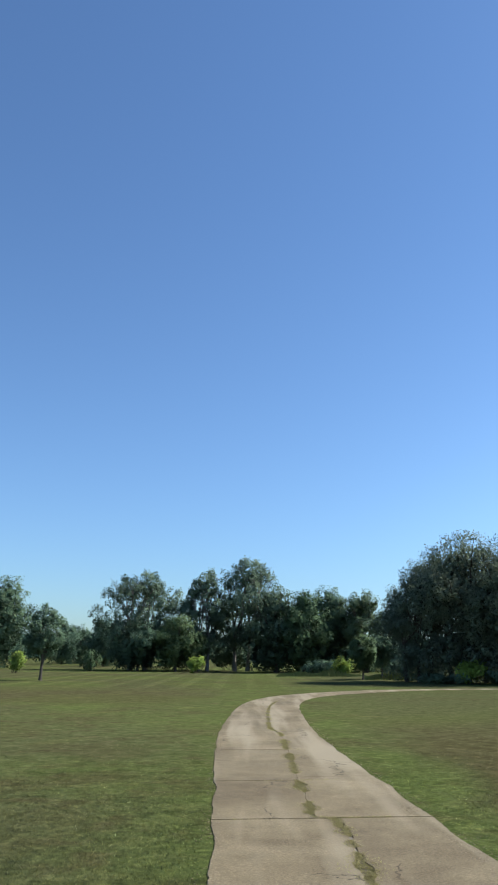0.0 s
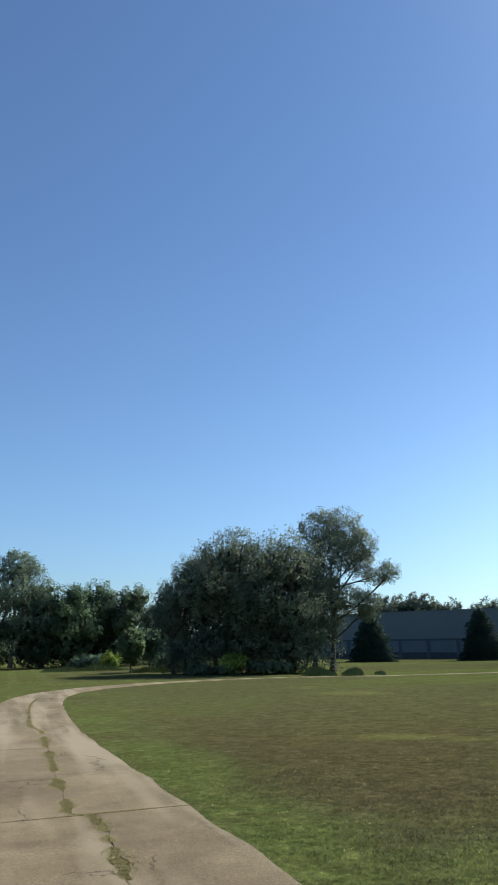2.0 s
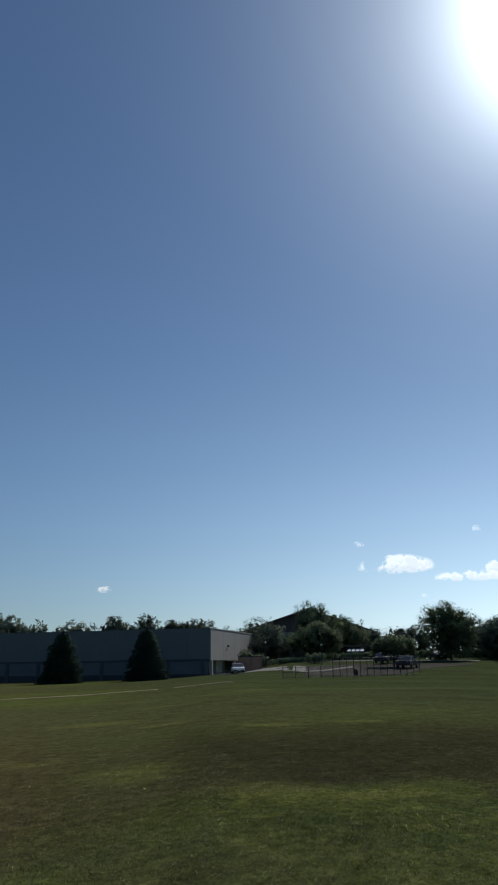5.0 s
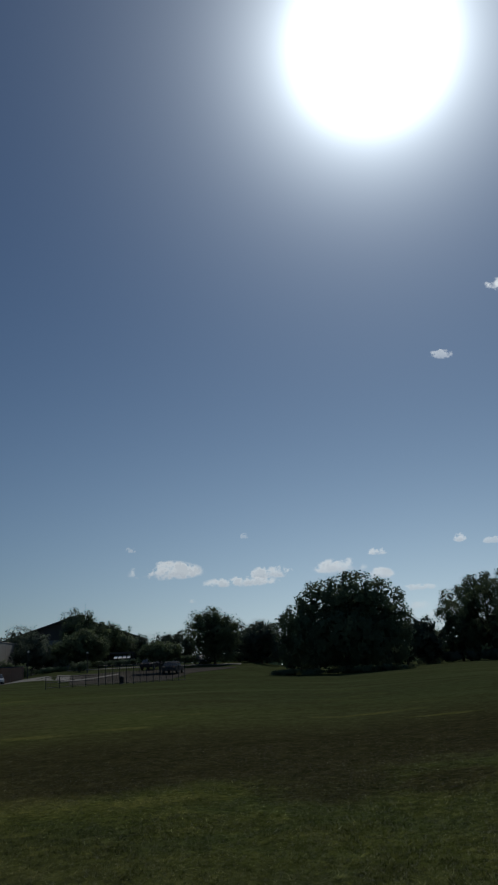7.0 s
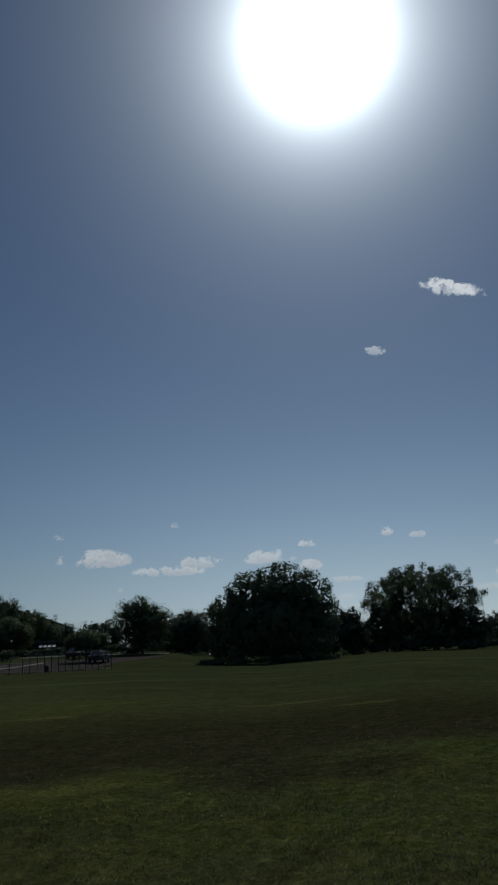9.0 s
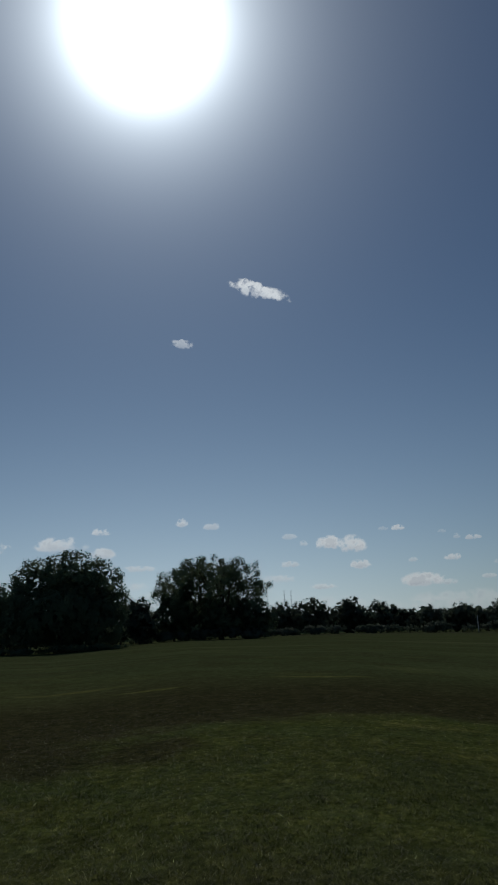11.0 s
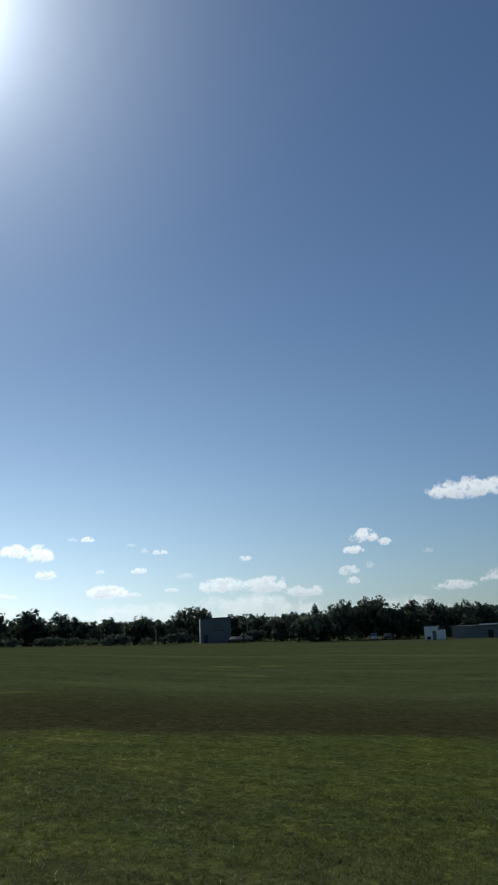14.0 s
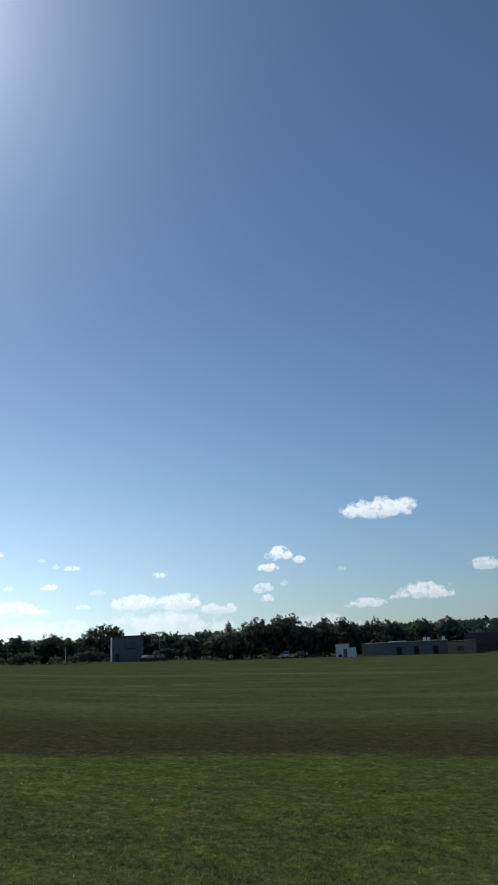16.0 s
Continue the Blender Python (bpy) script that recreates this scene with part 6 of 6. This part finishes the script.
CLOUDS_MIDDLE = [(79.7, 8.27, 0.8, 0.6, 0.8), (82.0, 7.9, 1.2, 0.45, 0.6), (87.65, 4.86, 1.3, 0.4, 0.65), (86.8, 3.83, 2.8, 0.5, 0.6), (87.8, 6.9, 1.0, 0.4, 0.5), (88.8, 6.34, 0.6, 0.4, 0.5), (90.7, 6.3, 1.85, 0.94, 1.0), (92.4, 6.1, 1.85, 1.2, 1.0),
                 (92.9, 4.6, 1.5, 0.65, 0.85), (90.1, 3.13, 1.8, 0.37, 0.7), (97.4, 3.28, 3.0, 0.9, 0.95), (99.0, 3.0, 1.35, 0.4, 0.6), (96.8, 4.7, 0.67, 0.34, 0.5), (99.65, 4.72, 1.2, 0.43, 0.85)]
CLOUDS_EAST = [(103.0, 4.25, 1.1, 0.4, 0.35), (102.0, 3.25, 1.05, 0.3, 0.6), (101.1, 6.04, 1.1, 0.33, 0.75), (100.0, 6.2, 0.47, 0.35, 0.4), (99.05, 6.62, 0.6, 0.24, 0.3), (95.86, 7.1, 0.84, 0.37, 0.9), (94.8, 7.1, 0.67, 0.27, 0.3),
               (97.8, 1.8, 2.2, 0.34, 0.3), (107.5, 5.33, 1.0, 0.4, 0.8), (105.5, 3.42, 3.5, 1.1, 0.85), (109.0, 3.37, 3.4, 1.1, 0.85), (106.8, 2.3, 5.6, 1.0, 0.4), (116.4, 6.55, 1.85, 0.95, 1.0), (117.9, 6.04, 1.0, 0.54, 0.9)]
CLOUDS_FAR_EAST = [(115.6, 5.57, 1.35, 0.6, 1.0), (115.2, 4.1, 1.35, 0.75, 0.7), (116.7, 4.4, 0.67, 0.47, 0.4), (115.45, 3.34, 0.84, 0.5, 0.8), (121.0, 5.2, 0.67, 0.3, 0.3), (122.6, 2.64, 2.7, 0.67, 0.75), (127.1, 3.3, 3.7, 1.2, 0.9),
                   (124.8, 2.9, 0.75, 0.37, 0.6), (111.95, 2.8, 2.9, 0.75, 0.7), (131.5, 4.9, 2.4, 0.8, 0.8), (124.3, 9.45, 5.2, 1.4, 1.0)]
for k, row in enumerate(CLOUDS_WEST + CLOUDS_MIDDLE + CLOUDS_EAST + CLOUDS_FAR_EAST):
    build_cloud(*row, 700 + k)
# pale haze low in the east, painted as faint glowing cloud sheets
for k, row in enumerate([(91.5, 1.7, 7.0, 1.3, 0.30), (100.0, 1.6, 8.5, 1.5, 0.42), (109.0, 1.6, 9.0, 1.7, 0.48), (118.0, 1.4, 8.0, 1.3, 0.42)]):
    build_cloud(*row, 780 + k, "long faint bank of low cloud along the horizon")
build_cloud(80.1, 21.6, 1.6, 0.6, 0.55, 770, "thin small wisp of cloud below the sun", 8.0)
build_cloud(86.4, 25.25, 4.4, 1.15, 1.0, 764, "ragged bright cloud high beside the sun", 22.0)
